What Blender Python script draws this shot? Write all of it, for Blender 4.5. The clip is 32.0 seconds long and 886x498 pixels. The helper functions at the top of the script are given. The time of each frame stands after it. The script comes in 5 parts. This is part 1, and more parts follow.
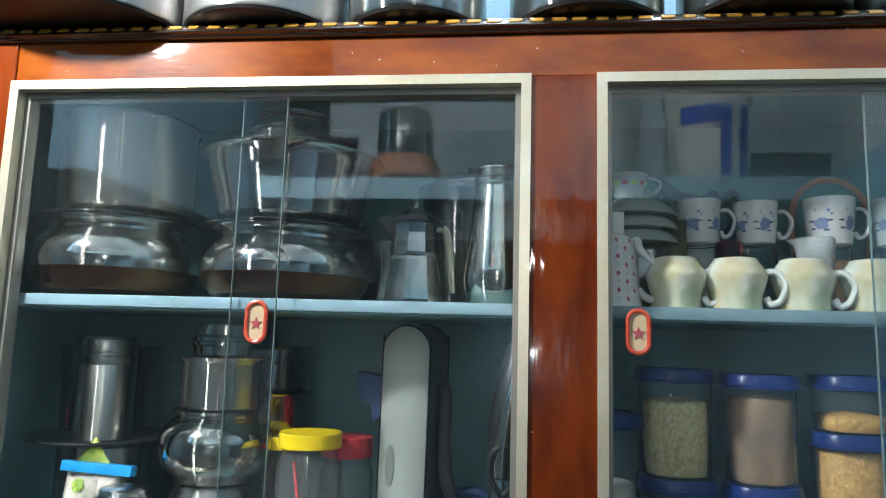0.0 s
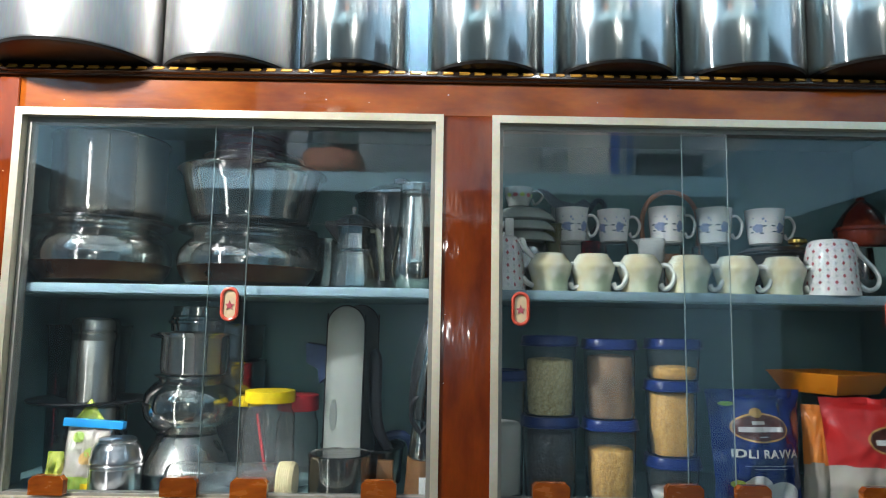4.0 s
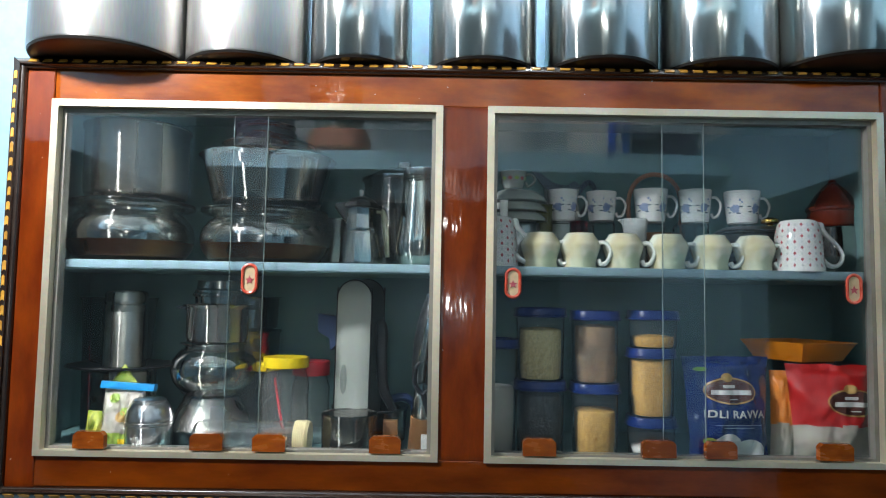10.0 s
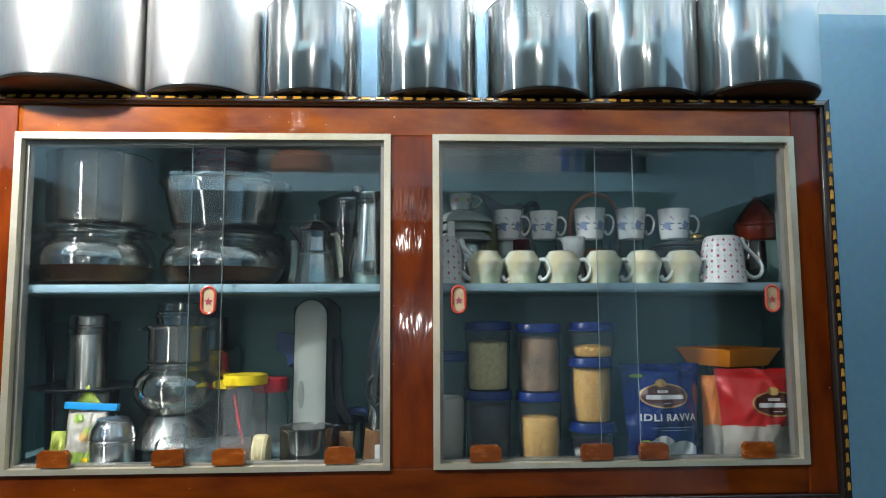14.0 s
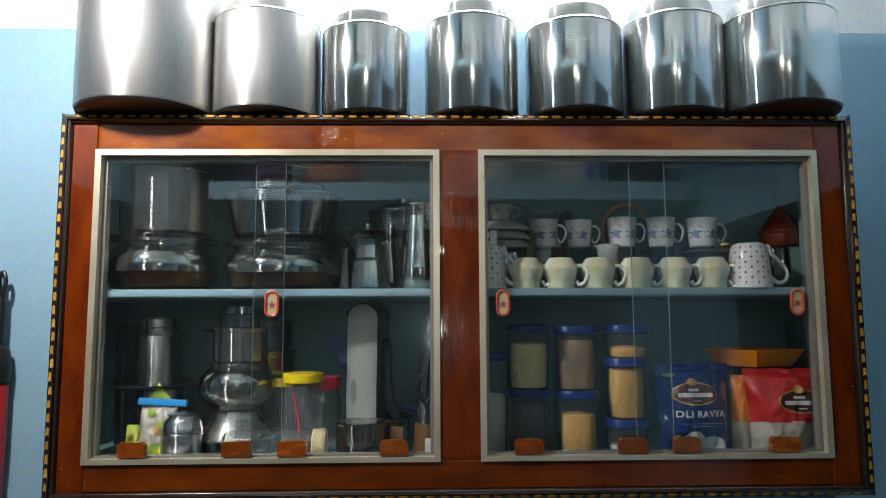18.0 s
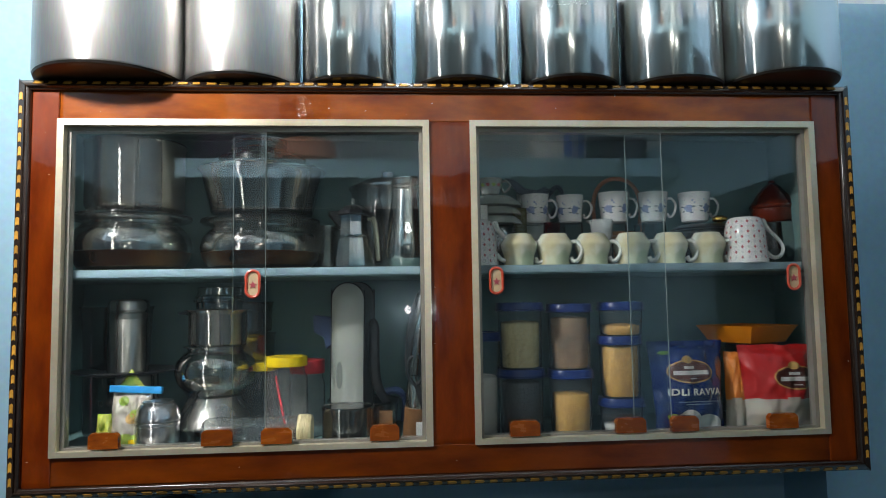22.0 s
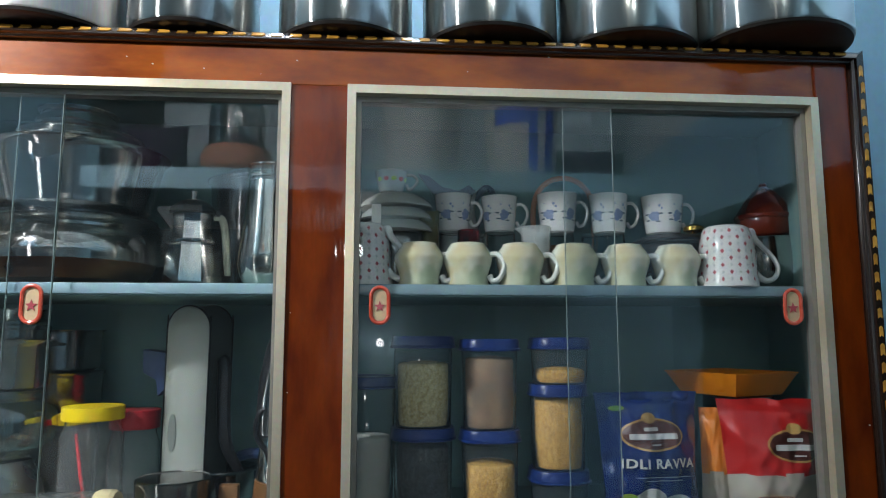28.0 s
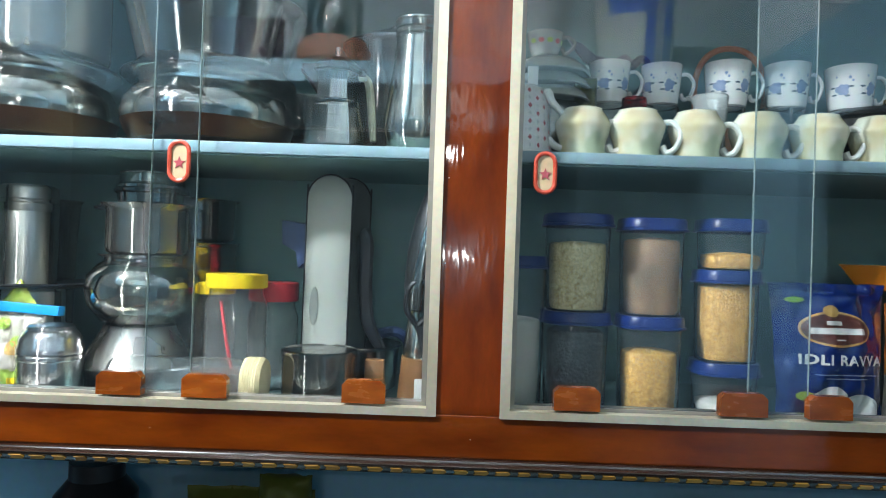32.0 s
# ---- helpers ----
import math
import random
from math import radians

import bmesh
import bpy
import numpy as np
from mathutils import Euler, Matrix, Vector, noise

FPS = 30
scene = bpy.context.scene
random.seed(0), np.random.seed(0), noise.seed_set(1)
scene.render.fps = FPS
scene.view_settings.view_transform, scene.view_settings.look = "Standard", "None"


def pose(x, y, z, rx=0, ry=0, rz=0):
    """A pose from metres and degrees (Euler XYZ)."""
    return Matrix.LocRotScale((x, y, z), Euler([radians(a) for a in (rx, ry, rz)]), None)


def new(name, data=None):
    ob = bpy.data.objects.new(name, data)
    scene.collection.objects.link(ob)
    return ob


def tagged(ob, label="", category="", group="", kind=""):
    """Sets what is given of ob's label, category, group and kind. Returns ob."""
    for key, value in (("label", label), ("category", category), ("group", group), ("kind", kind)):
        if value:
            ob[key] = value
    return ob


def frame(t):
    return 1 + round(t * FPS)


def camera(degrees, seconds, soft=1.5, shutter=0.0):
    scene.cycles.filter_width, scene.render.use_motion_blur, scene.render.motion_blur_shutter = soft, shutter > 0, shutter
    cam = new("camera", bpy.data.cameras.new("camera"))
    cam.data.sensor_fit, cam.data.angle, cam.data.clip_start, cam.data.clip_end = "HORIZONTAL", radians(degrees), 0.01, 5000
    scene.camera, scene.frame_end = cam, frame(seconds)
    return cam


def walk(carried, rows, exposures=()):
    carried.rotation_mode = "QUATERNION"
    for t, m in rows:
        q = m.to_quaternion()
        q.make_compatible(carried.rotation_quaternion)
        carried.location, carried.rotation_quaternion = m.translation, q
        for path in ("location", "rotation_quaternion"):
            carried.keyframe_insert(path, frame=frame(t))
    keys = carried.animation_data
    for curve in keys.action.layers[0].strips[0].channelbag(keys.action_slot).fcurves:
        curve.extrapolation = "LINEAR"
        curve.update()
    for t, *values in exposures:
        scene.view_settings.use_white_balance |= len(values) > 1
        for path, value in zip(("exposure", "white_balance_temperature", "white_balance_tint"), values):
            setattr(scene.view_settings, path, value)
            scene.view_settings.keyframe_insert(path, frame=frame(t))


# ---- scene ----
cam = camera(65.9, 32.0, soft=1.0)
METRES, EYE, TILT, LEAN, TURN = 1.85, 1.55, 0.0, 0.0, 6.4
ORIGIN = (-0.049, -0.782)
ROWS = [
    (0.0, 0.0, 0.0, 0.0, -0.23, 7.78, -1.65),
    (0.5, -0.003, -0.0185, 0.0007, -2.16, 5.13, -0.05),
    (1.0, -0.0147, -0.0357, -0.0008, -3.91, 5.35, 1.06),
    (1.5, -0.0211, -0.052, -0.0018, -5.09, 5.91, 1.44),
    (2.0, -0.033, -0.0797, -0.0034, -7.39, 5.54, 1.78),
    (2.5, -0.0445, -0.0923, -0.0043, -8.3, 5.34, 2.06),
    (3.0, -0.0375, -0.1032, -0.0039, -9.19, 5.82, 1.46),
    (3.5, -0.023, -0.1205, -0.0036, -8.11, 6.25, 0.19),
    (5.5, 0.0053, -0.1864, -0.0033, -3.89, 5.56, -0.64),
    (6.0, 0.0104, -0.1923, -0.005, -2.82, 4.98, -0.44),
    (6.5, 0.0119, -0.1855, -0.0058, -4.89, 4.28, -0.02),
    (7.0, -0.0022, -0.177, 0.0026, -7.32, 5.65, 0.78),
    (7.5, -0.0106, -0.1759, 0.0021, -7.52, 5.12, 1.31),
    (8.0, -0.0221, -0.1904, -0.0006, -8.74, 4.65, 1.7),
    (8.5, -0.0291, -0.1936, -0.004, -9.83, 3.58, 2.88),
    (9.0, -0.0318, -0.191, -0.0053, -10.46, 3.41, 3.17),
    (9.5, -0.0239, -0.1958, -0.0037, -7.7, 3.64, 0.11),
    (10.0, -0.0142, -0.1968, -0.0032, -6.51, 3.95, -0.96),
    (10.5, -0.0124, -0.1937, -0.0033, -6.03, 4.14, -0.99),
    (11.0, -0.0124, -0.1931, -0.0046, -6.49, 3.64, -0.82),
    (11.5, -0.0116, -0.2011, -0.0052, -6.38, 3.62, -0.53),
    (12.0, -0.0133, -0.2163, -0.0053, -6.7, 4.22, -0.53),
    (12.5, -0.0037, -0.2319, -0.0088, -5.48, 3.48, -0.75),
    (13.0, 0.0095, -0.2415, -0.0114, -3.06, 3.55, -1.23),
    (13.5, 0.0129, -0.2421, -0.0071, -5.59, 4.83, -0.4),
    (14.0, 0.0028, -0.2405, -0.0037, -8.79, 5.37, 0.28),
    (14.5, -0.0074, -0.2483, -0.0027, -8.79, 5.54, 1.38),
    (16.5, -0.0319, -0.2834, -0.0051, -9.44, 7.06, 0.19),
    (17.0, -0.0306, -0.2865, -0.0063, -9.9, 6.65, 0.45),
    (17.5, -0.0311, -0.2856, -0.0071, -8.8, 6.27, 0.47),
    (18.0, -0.0393, -0.2858, -0.0076, -7.76, 5.92, 0.27),
    (18.5, -0.0441, -0.2857, -0.0073, -8.4, 5.84, 0.44),
    (19.0, -0.0442, -0.28, -0.0078, -8.44, 5.68, 0.76),
    (19.5, -0.0436, -0.2716, -0.0091, -9.12, 5.01, 0.49),
    (20.0, -0.0483, -0.2674, -0.0092, -8.77, 4.97, -0.26),
    (20.5, -0.0498, -0.2628, -0.009, -9.56, 5.04, -0.29),
    (21.0, -0.0484, -0.2596, -0.0095, -9.11, 4.89, 0.09),
    (21.5, -0.0521, -0.2584, -0.0071, -10.44, 5.87, 0.04),
    (22.0, -0.0601, -0.2489, -0.0094, -10.63, 4.31, 0.9),
    (22.5, -0.0555, -0.2202, -0.0137, -8.6, 3.31, 0.79),
    (23.0, -0.0272, -0.1681, -0.0171, -6.71, 2.79, -0.11),
    (23.5, -0.0183, -0.1342, -0.0216, -3.7, 1.82, -0.94),
    (24.0, -0.0396, -0.0943, -0.0107, -4.4, 3.39, -0.14),
    (24.5, -0.0677, -0.0683, -0.0027, -5.77, 5.44, 0.15),
    (26.5, -0.0017, -0.0588, 0.0139, -6.41, 15.32, 1.79),
    (27.0, 0.041, -0.0711, 0.0055, -8.19, 11.6, 0.41),
    (27.5, 0.063, -0.0812, -0.0024, -10.08, 9.67, 0.28),
    (28.0, 0.0708, -0.0769, -0.011, -10.97, 7.09, 0.01),
    (28.5, 0.077, -0.0638, -0.0247, -10.92, 4.57, 0.53),
    (29.0, 0.0764, -0.0511, -0.0372, -9.39, 1.75, 0.66),
    (29.5, 0.078, -0.0393, -0.0444, -8.93, 0.21, -0.39),
    (30.0, 0.0764, -0.0272, -0.0497, -8.82, -0.95, -0.35),
    (30.5, 0.0765, -0.0255, -0.0465, -9.37, 0.72, 0.2),
    (31.0, 0.0603, -0.0241, -0.0473, -6.85, 1.46, -0.68),
    (31.5, 0.0372, -0.0231, -0.0484, -5.53, 0.65, -1.1),
    (32.0, 0.0104, -0.0209, -0.0456, -5.76, 0.42, -1.91),
]
EXPOSURES = [(0.0, 0.02, 6100.0, 10.0), (1.0, 0.0, 5850.0, 8.0), (3.0, 0.02, 6200.0, 11.0), (6.0, -0.05, 6200.0, 12.0), (9.0, -0.08, 6200.0, 12.0), (13.0, -0.03, 6200.0, 11.0), (14.5, -0.24, 6150.0, 11.0), (17.0, -0.8, 6400.0, 13.0), (20.0, -0.8, 6600.0, 14.0), (22.0, -0.53, 6500.0, 13.0), (23.0, -0.23, 6200.0, 12.0), (24.0, -0.08, 5900.0, 1.0), (26.5, -1.08, 6350.0, 13.0), (28.0, -0.36, 6150.0, 12.0), (29.0, -0.08, 5850.0, 0.0), (30.0, 0.57, 6050.0, 11.0), (32.0, 0.49, 6000.0, 9.0)]
walk(cam, [(t, pose(*ORIGIN, EYE, TILT, LEAN, TURN) @ pose(METRES * x, METRES * y, METRES * z, 90 + pitch, roll, yaw))
           for t, x, y, z, yaw, pitch, roll in ROWS], EXPOSURES)

# ---- light ----
world = bpy.data.worlds.new("room_dark")
world.use_nodes = True
world.node_tree.nodes["Background"].inputs[0].default_value = (0.02, 0.03, 0.04, 1)
scene.world = world


def bulb_light(name, at, watts, colour, radius):
    data = bpy.data.lights.new(name, "POINT")
    data.energy, data.color, data.shadow_soft_size = watts, colour, radius
    ob = new(name, data)
    ob.location = at
    return ob


LAMP_A, LAMP_B, LAMP_C = (-0.85, -0.60, 2.22), (0.03, -4.95, 1.456), (-0.03, -1.96, 1.872)
bulb_light("wall_bulb_light", LAMP_A, 78, (1.0, 0.975, 0.92), 0.040)
bulb_light("far_bulb_light", LAMP_C, 5.0, (1.0, 0.93, 0.80), 0.0065)
# added source: stands in for the phone flash glinting on the varnish
bulb_light("added_glint_bulb_light", LAMP_B, 12.0, (1.0, 0.93, 0.82), 0.012)


# ---- materials ----
def material(name, base, rough=0.5, metal=0.0, other=None, scale=6.0, stretch=(1, 1, 1), fine=120.0, bump=0.05, spread=0.5,
             coat=0.0, rough_var=0.08, per_object=0.0, spec=0.5, transmission=0.0, ior=1.45, alpha=1.0, spun=0.0, streaks=(0.30, 0.96)):
    """Principled surface: two colours mixed by a broad noise, a fine grain, relief and uneven gloss."""
    m = bpy.data.materials.new(name)
    m.use_nodes = True
    n, l = m.node_tree.nodes, m.node_tree.links
    p = n["Principled BSDF"]
    co = n.new("ShaderNodeTexCoord")
    mp = n.new("ShaderNodeMapping")
    mp.inputs["Scale"].default_value = stretch
    l.new(co.outputs["Object"], mp.inputs["Vector"])
    if other is None:
        other = tuple(c * 0.82 for c in base)
    broad = n.new("ShaderNodeTexNoise")
    broad.inputs["Scale"].default_value, broad.inputs["Detail"].default_value = scale, 6
    l.new(mp.outputs["Vector"], broad.inputs["Vector"])
    grain = n.new("ShaderNodeTexNoise")
    grain.inputs["Scale"].default_value, grain.inputs["Detail"].default_value = fine, 3
    l.new(mp.outputs["Vector"], grain.inputs["Vector"])
    ramp = n.new("ShaderNodeValToRGB")
    ramp.color_ramp.elements[0].position, ramp.color_ramp.elements[1].position = 0.5 - spread / 2, 0.5 + spread / 2
    ramp.color_ramp.elements[0].color, ramp.color_ramp.elements[1].color = (*other, 1), (*base, 1)
    l.new(broad.outputs["Fac"], ramp.inputs["Fac"])
    mix = n.new("ShaderNodeMix")
    mix.data_type, mix.blend_type = "RGBA", "MULTIPLY"
    mix.inputs["Factor"].default_value = 0.25
    l.new(ramp.outputs["Color"], mix.inputs["A"])
    l.new(grain.outputs["Color"], mix.inputs["B"])
    col = mix.outputs["Result"]
    if per_object:
        info = n.new("ShaderNodeObjectInfo")
        hsv = n.new("ShaderNodeHueSaturation")
        mr = n.new("ShaderNodeMapRange")
        mr.inputs["To Min"].default_value, mr.inputs["To Max"].default_value = 1 - per_object, 1 + per_object
        l.new(info.outputs["Random"], mr.inputs["Value"])
        l.new(mr.outputs["Result"], hsv.inputs["Value"])
        l.new(col, hsv.inputs["Color"])
        col = hsv.outputs["Color"]
    l.new(col, p.inputs["Base Color"])
    rr = n.new("ShaderNodeMapRange")
    rr.inputs["To Min"].default_value, rr.inputs["To Max"].default_value = max(0.0, rough - rough_var), rough + rough_var
    l.new(broad.outputs["Fac"], rr.inputs["Value"])
    l.new(rr.outputs["Result"], p.inputs["Roughness"])
    p.inputs["Metallic"].default_value = metal
    p.inputs["Coat Weight"].default_value, p.inputs["Coat Roughness"].default_value = coat, 0.06 if coat < 0.9 else 0.035
    p.inputs["Specular IOR Level"].default_value = spec
    p.inputs["Transmission Weight"].default_value, p.inputs["IOR"].default_value = transmission, ior
    p.inputs["Alpha"].default_value = alpha
    if bump:
        b = n.new("ShaderNodeBump")
        b.inputs["Strength"].default_value, b.inputs["Distance"].default_value = bump, 0.002
        l.new(grain.outputs["Fac"], b.inputs["Height"])
        l.new(b.outputs["Normal"], p.inputs["Normal"])
    if spun:
        # polished shine plus the tall streaks of fine scratches running round the vessel
        tg, streak, both = n.new("ShaderNodeTangent"), n.new("ShaderNodeBsdfAnisotropic"), n.new("ShaderNodeMixShader")
        tg.direction_type, tg.axis = "RADIAL", "Z"
        l.new(tg.outputs["Tangent"], streak.inputs["Tangent"])
        l.new(col, streak.inputs["Color"])
        streak.inputs["Roughness"].default_value = streaks[0]
        streak.inputs["Anisotropy"].default_value, streak.inputs["Rotation"].default_value = streaks[1], 0.0
        both.inputs["Fac"].default_value = spun
        l.new(p.outputs["BSDF"], both.inputs[1])
        l.new(streak.outputs["BSDF"], both.inputs[2])
        l.new(both.outputs["Shader"], n["Material Output"].inputs["Surface"])
    if coat == 0.9:
        brush = n.new("ShaderNodeTexNoise")
        brush.inputs["Scale"].default_value, brush.inputs["Detail"].default_value = 40, 4
        l.new(mp.outputs["Vector"], brush.inputs["Vector"])
        cb = n.new("ShaderNodeBump")
        cb.inputs["Strength"].default_value, cb.inputs["Distance"].default_value = 0.012, 0.0014
        l.new(brush.outputs["Fac"], cb.inputs["Height"])
        l.new(cb.outputs["Normal"], p.inputs["Coat Normal"])
    return m


def clear(name, tint, rough=0.0, ior=1.48, through_share=1.0):
    m = bpy.data.materials.new(name)
    m.use_nodes = True
    p = m.node_tree.nodes["Principled BSDF"]
    p.inputs["Base Color"].default_value = (*tint, 1)
    p.inputs["Roughness"].default_value, p.inputs["IOR"].default_value = rough, ior
    p.inputs["Transmission Weight"].default_value = through_share
    return m


def dusty_glass(name, tint, dust):
    """Clear pane with a thin, uneven film of kitchen dust and wiping smears."""
    m = clear(name, tint, 0.0, 1.5)
    n, l = m.node_tree.nodes, m.node_tree.links
    film, mix, co, mp = n.new("ShaderNodeBsdfDiffuse"), n.new("ShaderNodeMixShader"), n.new("ShaderNodeTexCoord"), n.new("ShaderNodeMapping")
    smear, fac = n.new("ShaderNodeTexNoise"), n.new("ShaderNodeMapRange")
    film.inputs["Color"].default_value = (0.62, 0.72, 0.74, 1)
    mp.inputs["Scale"].default_value = (5.0, 5.0, 2.2)
    smear.inputs["Scale"].default_value, smear.inputs["Detail"].default_value = 2.0, 5
    fac.inputs["From Min"].default_value, fac.inputs["From Max"].default_value = 0.3, 0.75
    fac.inputs["To Min"].default_value, fac.inputs["To Max"].default_value = dust * 0.4, dust * 1.6
    l.new(co.outputs["Object"], mp.inputs["Vector"])
    l.new(mp.outputs["Vector"], smear.inputs["Vector"])
    l.new(smear.outputs["Fac"], fac.inputs["Value"])
    l.new(fac.outputs["Result"], mix.inputs["Fac"])
    l.new(n["Principled BSDF"].outputs["BSDF"], mix.inputs[1])
    l.new(film.outputs["BSDF"], mix.inputs[2])
    l.new(mix.outputs["Shader"], n["Material Output"].inputs["Surface"])
    return m


def grains(name, light, dark, size, bump=0.6):
    """Seeds and lentils: rounded cells with their own tint."""
    m = bpy.data.materials.new(name)
    m.use_nodes = True
    n, l = m.node_tree.nodes, m.node_tree.links
    p = n["Principled BSDF"]
    co = n.new("ShaderNodeTexCoord")
    v = n.new("ShaderNodeTexVoronoi")
    v.inputs["Scale"].default_value = 1.0 / size
    l.new(co.outputs["Object"], v.inputs["Vector"])
    ramp = n.new("ShaderNodeValToRGB")
    ramp.color_ramp.elements[0].color, ramp.color_ramp.elements[1].color = (*light, 1), (*dark, 1)
    ramp.color_ramp.elements[0].position, ramp.color_ramp.elements[1].position = 0.25, 0.85
    l.new(v.outputs["Distance"], ramp.inputs["Fac"])
    mix = n.new("ShaderNodeMix")
    mix.data_type, mix.blend_type = "RGBA", "SOFT_LIGHT"
    mix.inputs["Factor"].default_value = 0.6
    l.new(ramp.outputs["Color"], mix.inputs["A"])
    grey = n.new("ShaderNodeRGBToBW")
    l.new(v.outputs["Color"], grey.inputs["Color"])
    l.new(grey.outputs["Val"], mix.inputs["B"])
    l.new(mix.outputs["Result"], p.inputs["Base Color"])
    p.inputs["Roughness"].default_value = 0.6
    b = n.new("ShaderNodeBump")
    b.invert = True
    b.inputs["Strength"].default_value, b.inputs["Distance"].default_value = bump, 0.002
    l.new(v.outputs["Distance"], b.inputs["Height"])
    l.new(b.outputs["Normal"], p.inputs["Normal"])
    return m


def glow(name, colour, strength):
    m = bpy.data.materials.new(name)
    m.use_nodes = True
    p = m.node_tree.nodes["Principled BSDF"]
    p.inputs["Base Color"].default_value = (*colour, 1)
    p.inputs["Emission Color"].default_value, p.inputs["Emission Strength"].default_value = (*colour, 1), strength
    return m


WALL_BLUE = material("wall_blue_paint", (0.30, 0.50, 0.63), 0.6, other=(0.265, 0.45, 0.575), scale=2.2, fine=70, bump=0.12)
# wall blue darkened: dimness of the far rooms put into colour, less bounce
WALL_DIM = material("darkened_blue_paint", (0.19, 0.30, 0.37), 0.7, other=(0.14, 0.23, 0.29), scale=1.5, fine=60, bump=0.12)
WALL_PALE = material("wall_pale_paint", (0.72, 0.79, 0.81), 0.6, other=(0.68, 0.75, 0.78), scale=2.2, fine=70, bump=0.12)
CEIL_WHITE = material("ceiling_limewash", (0.66, 0.67, 0.67), 0.7, scale=2.0, fine=60, bump=0.1)
FLOOR_TILE = material("floor_stone", (0.07, 0.065, 0.06), 0.3, scale=3.0, fine=40)
INSIDE = material("inside_blue_paint", (0.150, 0.272, 0.275), 0.65, other=(0.122, 0.232, 0.238), scale=4, fine=60, bump=0.08)
EDGE_BLUE = material("shelf_edge_paint", (0.255, 0.365, 0.42), 0.22, scale=9, fine=90)
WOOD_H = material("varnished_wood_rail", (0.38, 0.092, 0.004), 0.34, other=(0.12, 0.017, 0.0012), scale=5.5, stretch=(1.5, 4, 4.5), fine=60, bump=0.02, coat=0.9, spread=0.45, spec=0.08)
# darker copy of the rail wood: dimmer light low down put into its colour
WOOD_H_SHADED = material("shaded_varnished_wood_foot_rail", (0.21, 0.041, 0.0012), 0.34, other=(0.075, 0.010, 0.0009), scale=5.5, stretch=(1.5, 4, 4.5), fine=60, bump=0.02, coat=0.9, spread=0.45, spec=0.08)
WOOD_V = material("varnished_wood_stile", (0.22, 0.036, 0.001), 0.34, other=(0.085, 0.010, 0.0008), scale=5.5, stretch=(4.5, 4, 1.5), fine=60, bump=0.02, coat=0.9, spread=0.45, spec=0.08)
TAB_WOOD = material("orange_wood", (0.33, 0.080, 0.005), 0.26, other=(0.15, 0.028, 0.003), scale=26, stretch=(1, 1, 3), fine=90, coat=0.4, per_object=0.25)
BEAD_DARK = material("black_lacquer", (0.030, 0.018, 0.012), 0.22, other=(0.016, 0.010, 0.008), scale=20, coat=0.7)
INLAY = material("yellow_inlay", (0.66, 0.36, 0.045), 0.40, other=(0.34, 0.15, 0.018), scale=60, fine=200, coat=0.4, per_object=0.3)
TRACK = material("dull_track", (0.30, 0.29, 0.26), 0.45, metal=0.5, scale=30)
ALU = material("weathered_aluminium", (0.82, 0.76, 0.62), 0.32, metal=0.6, other=(0.64, 0.55, 0.36), scale=9, fine=160, bump=0.04, spread=0.5, rough_var=0.08)
GLASS = dusty_glass("window_glass", (0.75, 0.81, 0.83), 0.003)
GLASS_EDGE = material("ground_glass_edge", (0.18, 0.24, 0.23), 0.3, scale=50)
LOFT_BLUE = material("loft_paint", (0.34, 0.56, 0.66), 0.5, scale=5, fine=60)
STEEL = material("polished_steel", (0.90, 0.87, 0.82), 0.10, spun=0.24, metal=1.0, other=(0.56, 0.53, 0.48), scale=16, stretch=(1, 1, 0.015), fine=48, bump=0.05, rough_var=0.05)
BRUSHED = material("brushed_steel", (0.80, 0.76, 0.70), 0.27, spun=0.42, metal=1.0, other=(0.58, 0.55, 0.50), scale=16, stretch=(1, 1, 0.015), fine=48, bump=0.06, rough_var=0.07)
CHROME = material("bright_steel", (0.93, 0.93, 0.92), 0.15, spun=0.30, streaks=(0.36, 0.92), metal=1.0, other=(0.88, 0.88, 0.87), scale=12, stretch=(1, 1, 0.10), fine=13, bump=0.16, rough_var=0.06)
MOKA = material("worn_aluminium", (0.78, 0.77, 0.74), 0.07, metal=1.0, other=(0.30, 0.29, 0.28), scale=22, stretch=(1, 1, 0.2), fine=90, bump=0.03, rough_var=0.08)
BURNT = material("burnt_metal", (0.06, 0.06, 0.06), 0.32, metal=1.0, scale=30)
DARK_LID = material("blackened_steel", (0.060, 0.060, 0.062), 0.30, metal=0.7, other=(0.035, 0.035, 0.036), scale=20)
# near-black metal for the drum undersides, much darker than the bodies
DRUM_BASE = material("dark_drum_base", (0.045, 0.04, 0.036), 0.38, metal=0.6, other=(0.02, 0.018, 0.016), scale=18)
STEEL_DARK = material("old_steel", (0.46, 0.43, 0.40), 0.14, spun=0.2, metal=1.0, other=(0.36, 0.35, 0.34), scale=14, stretch=(1, 1, 0.02), fine=44, bump=0.08)
SATIN = material("satin_aluminium", (0.90, 0.89, 0.87), 0.42, spun=0.4, streaks=(0.58, 0.70), metal=1.0, other=(0.80, 0.79, 0.77), scale=9, stretch=(1, 1, 0.15), fine=260, bump=0.03)
COPPER = material("copper_bottom", (0.20, 0.080, 0.034), 0.30, metal=1.0, other=(0.10, 0.036, 0.016), scale=18)
CHINA = material("white_china", (0.80, 0.80, 0.78), 0.16, scale=12, bump=0.0, coat=0.5)
MARBLED = material("marbled_china", (0.78, 0.79, 0.70), 0.08, other=(0.60, 0.52, 0.31), scale=26, fine=40, bump=0.0, coat=0.6, spread=0.28, per_object=0.05)
m_nodes, m_links = MARBLED.node_tree.nodes, MARBLED.node_tree.links
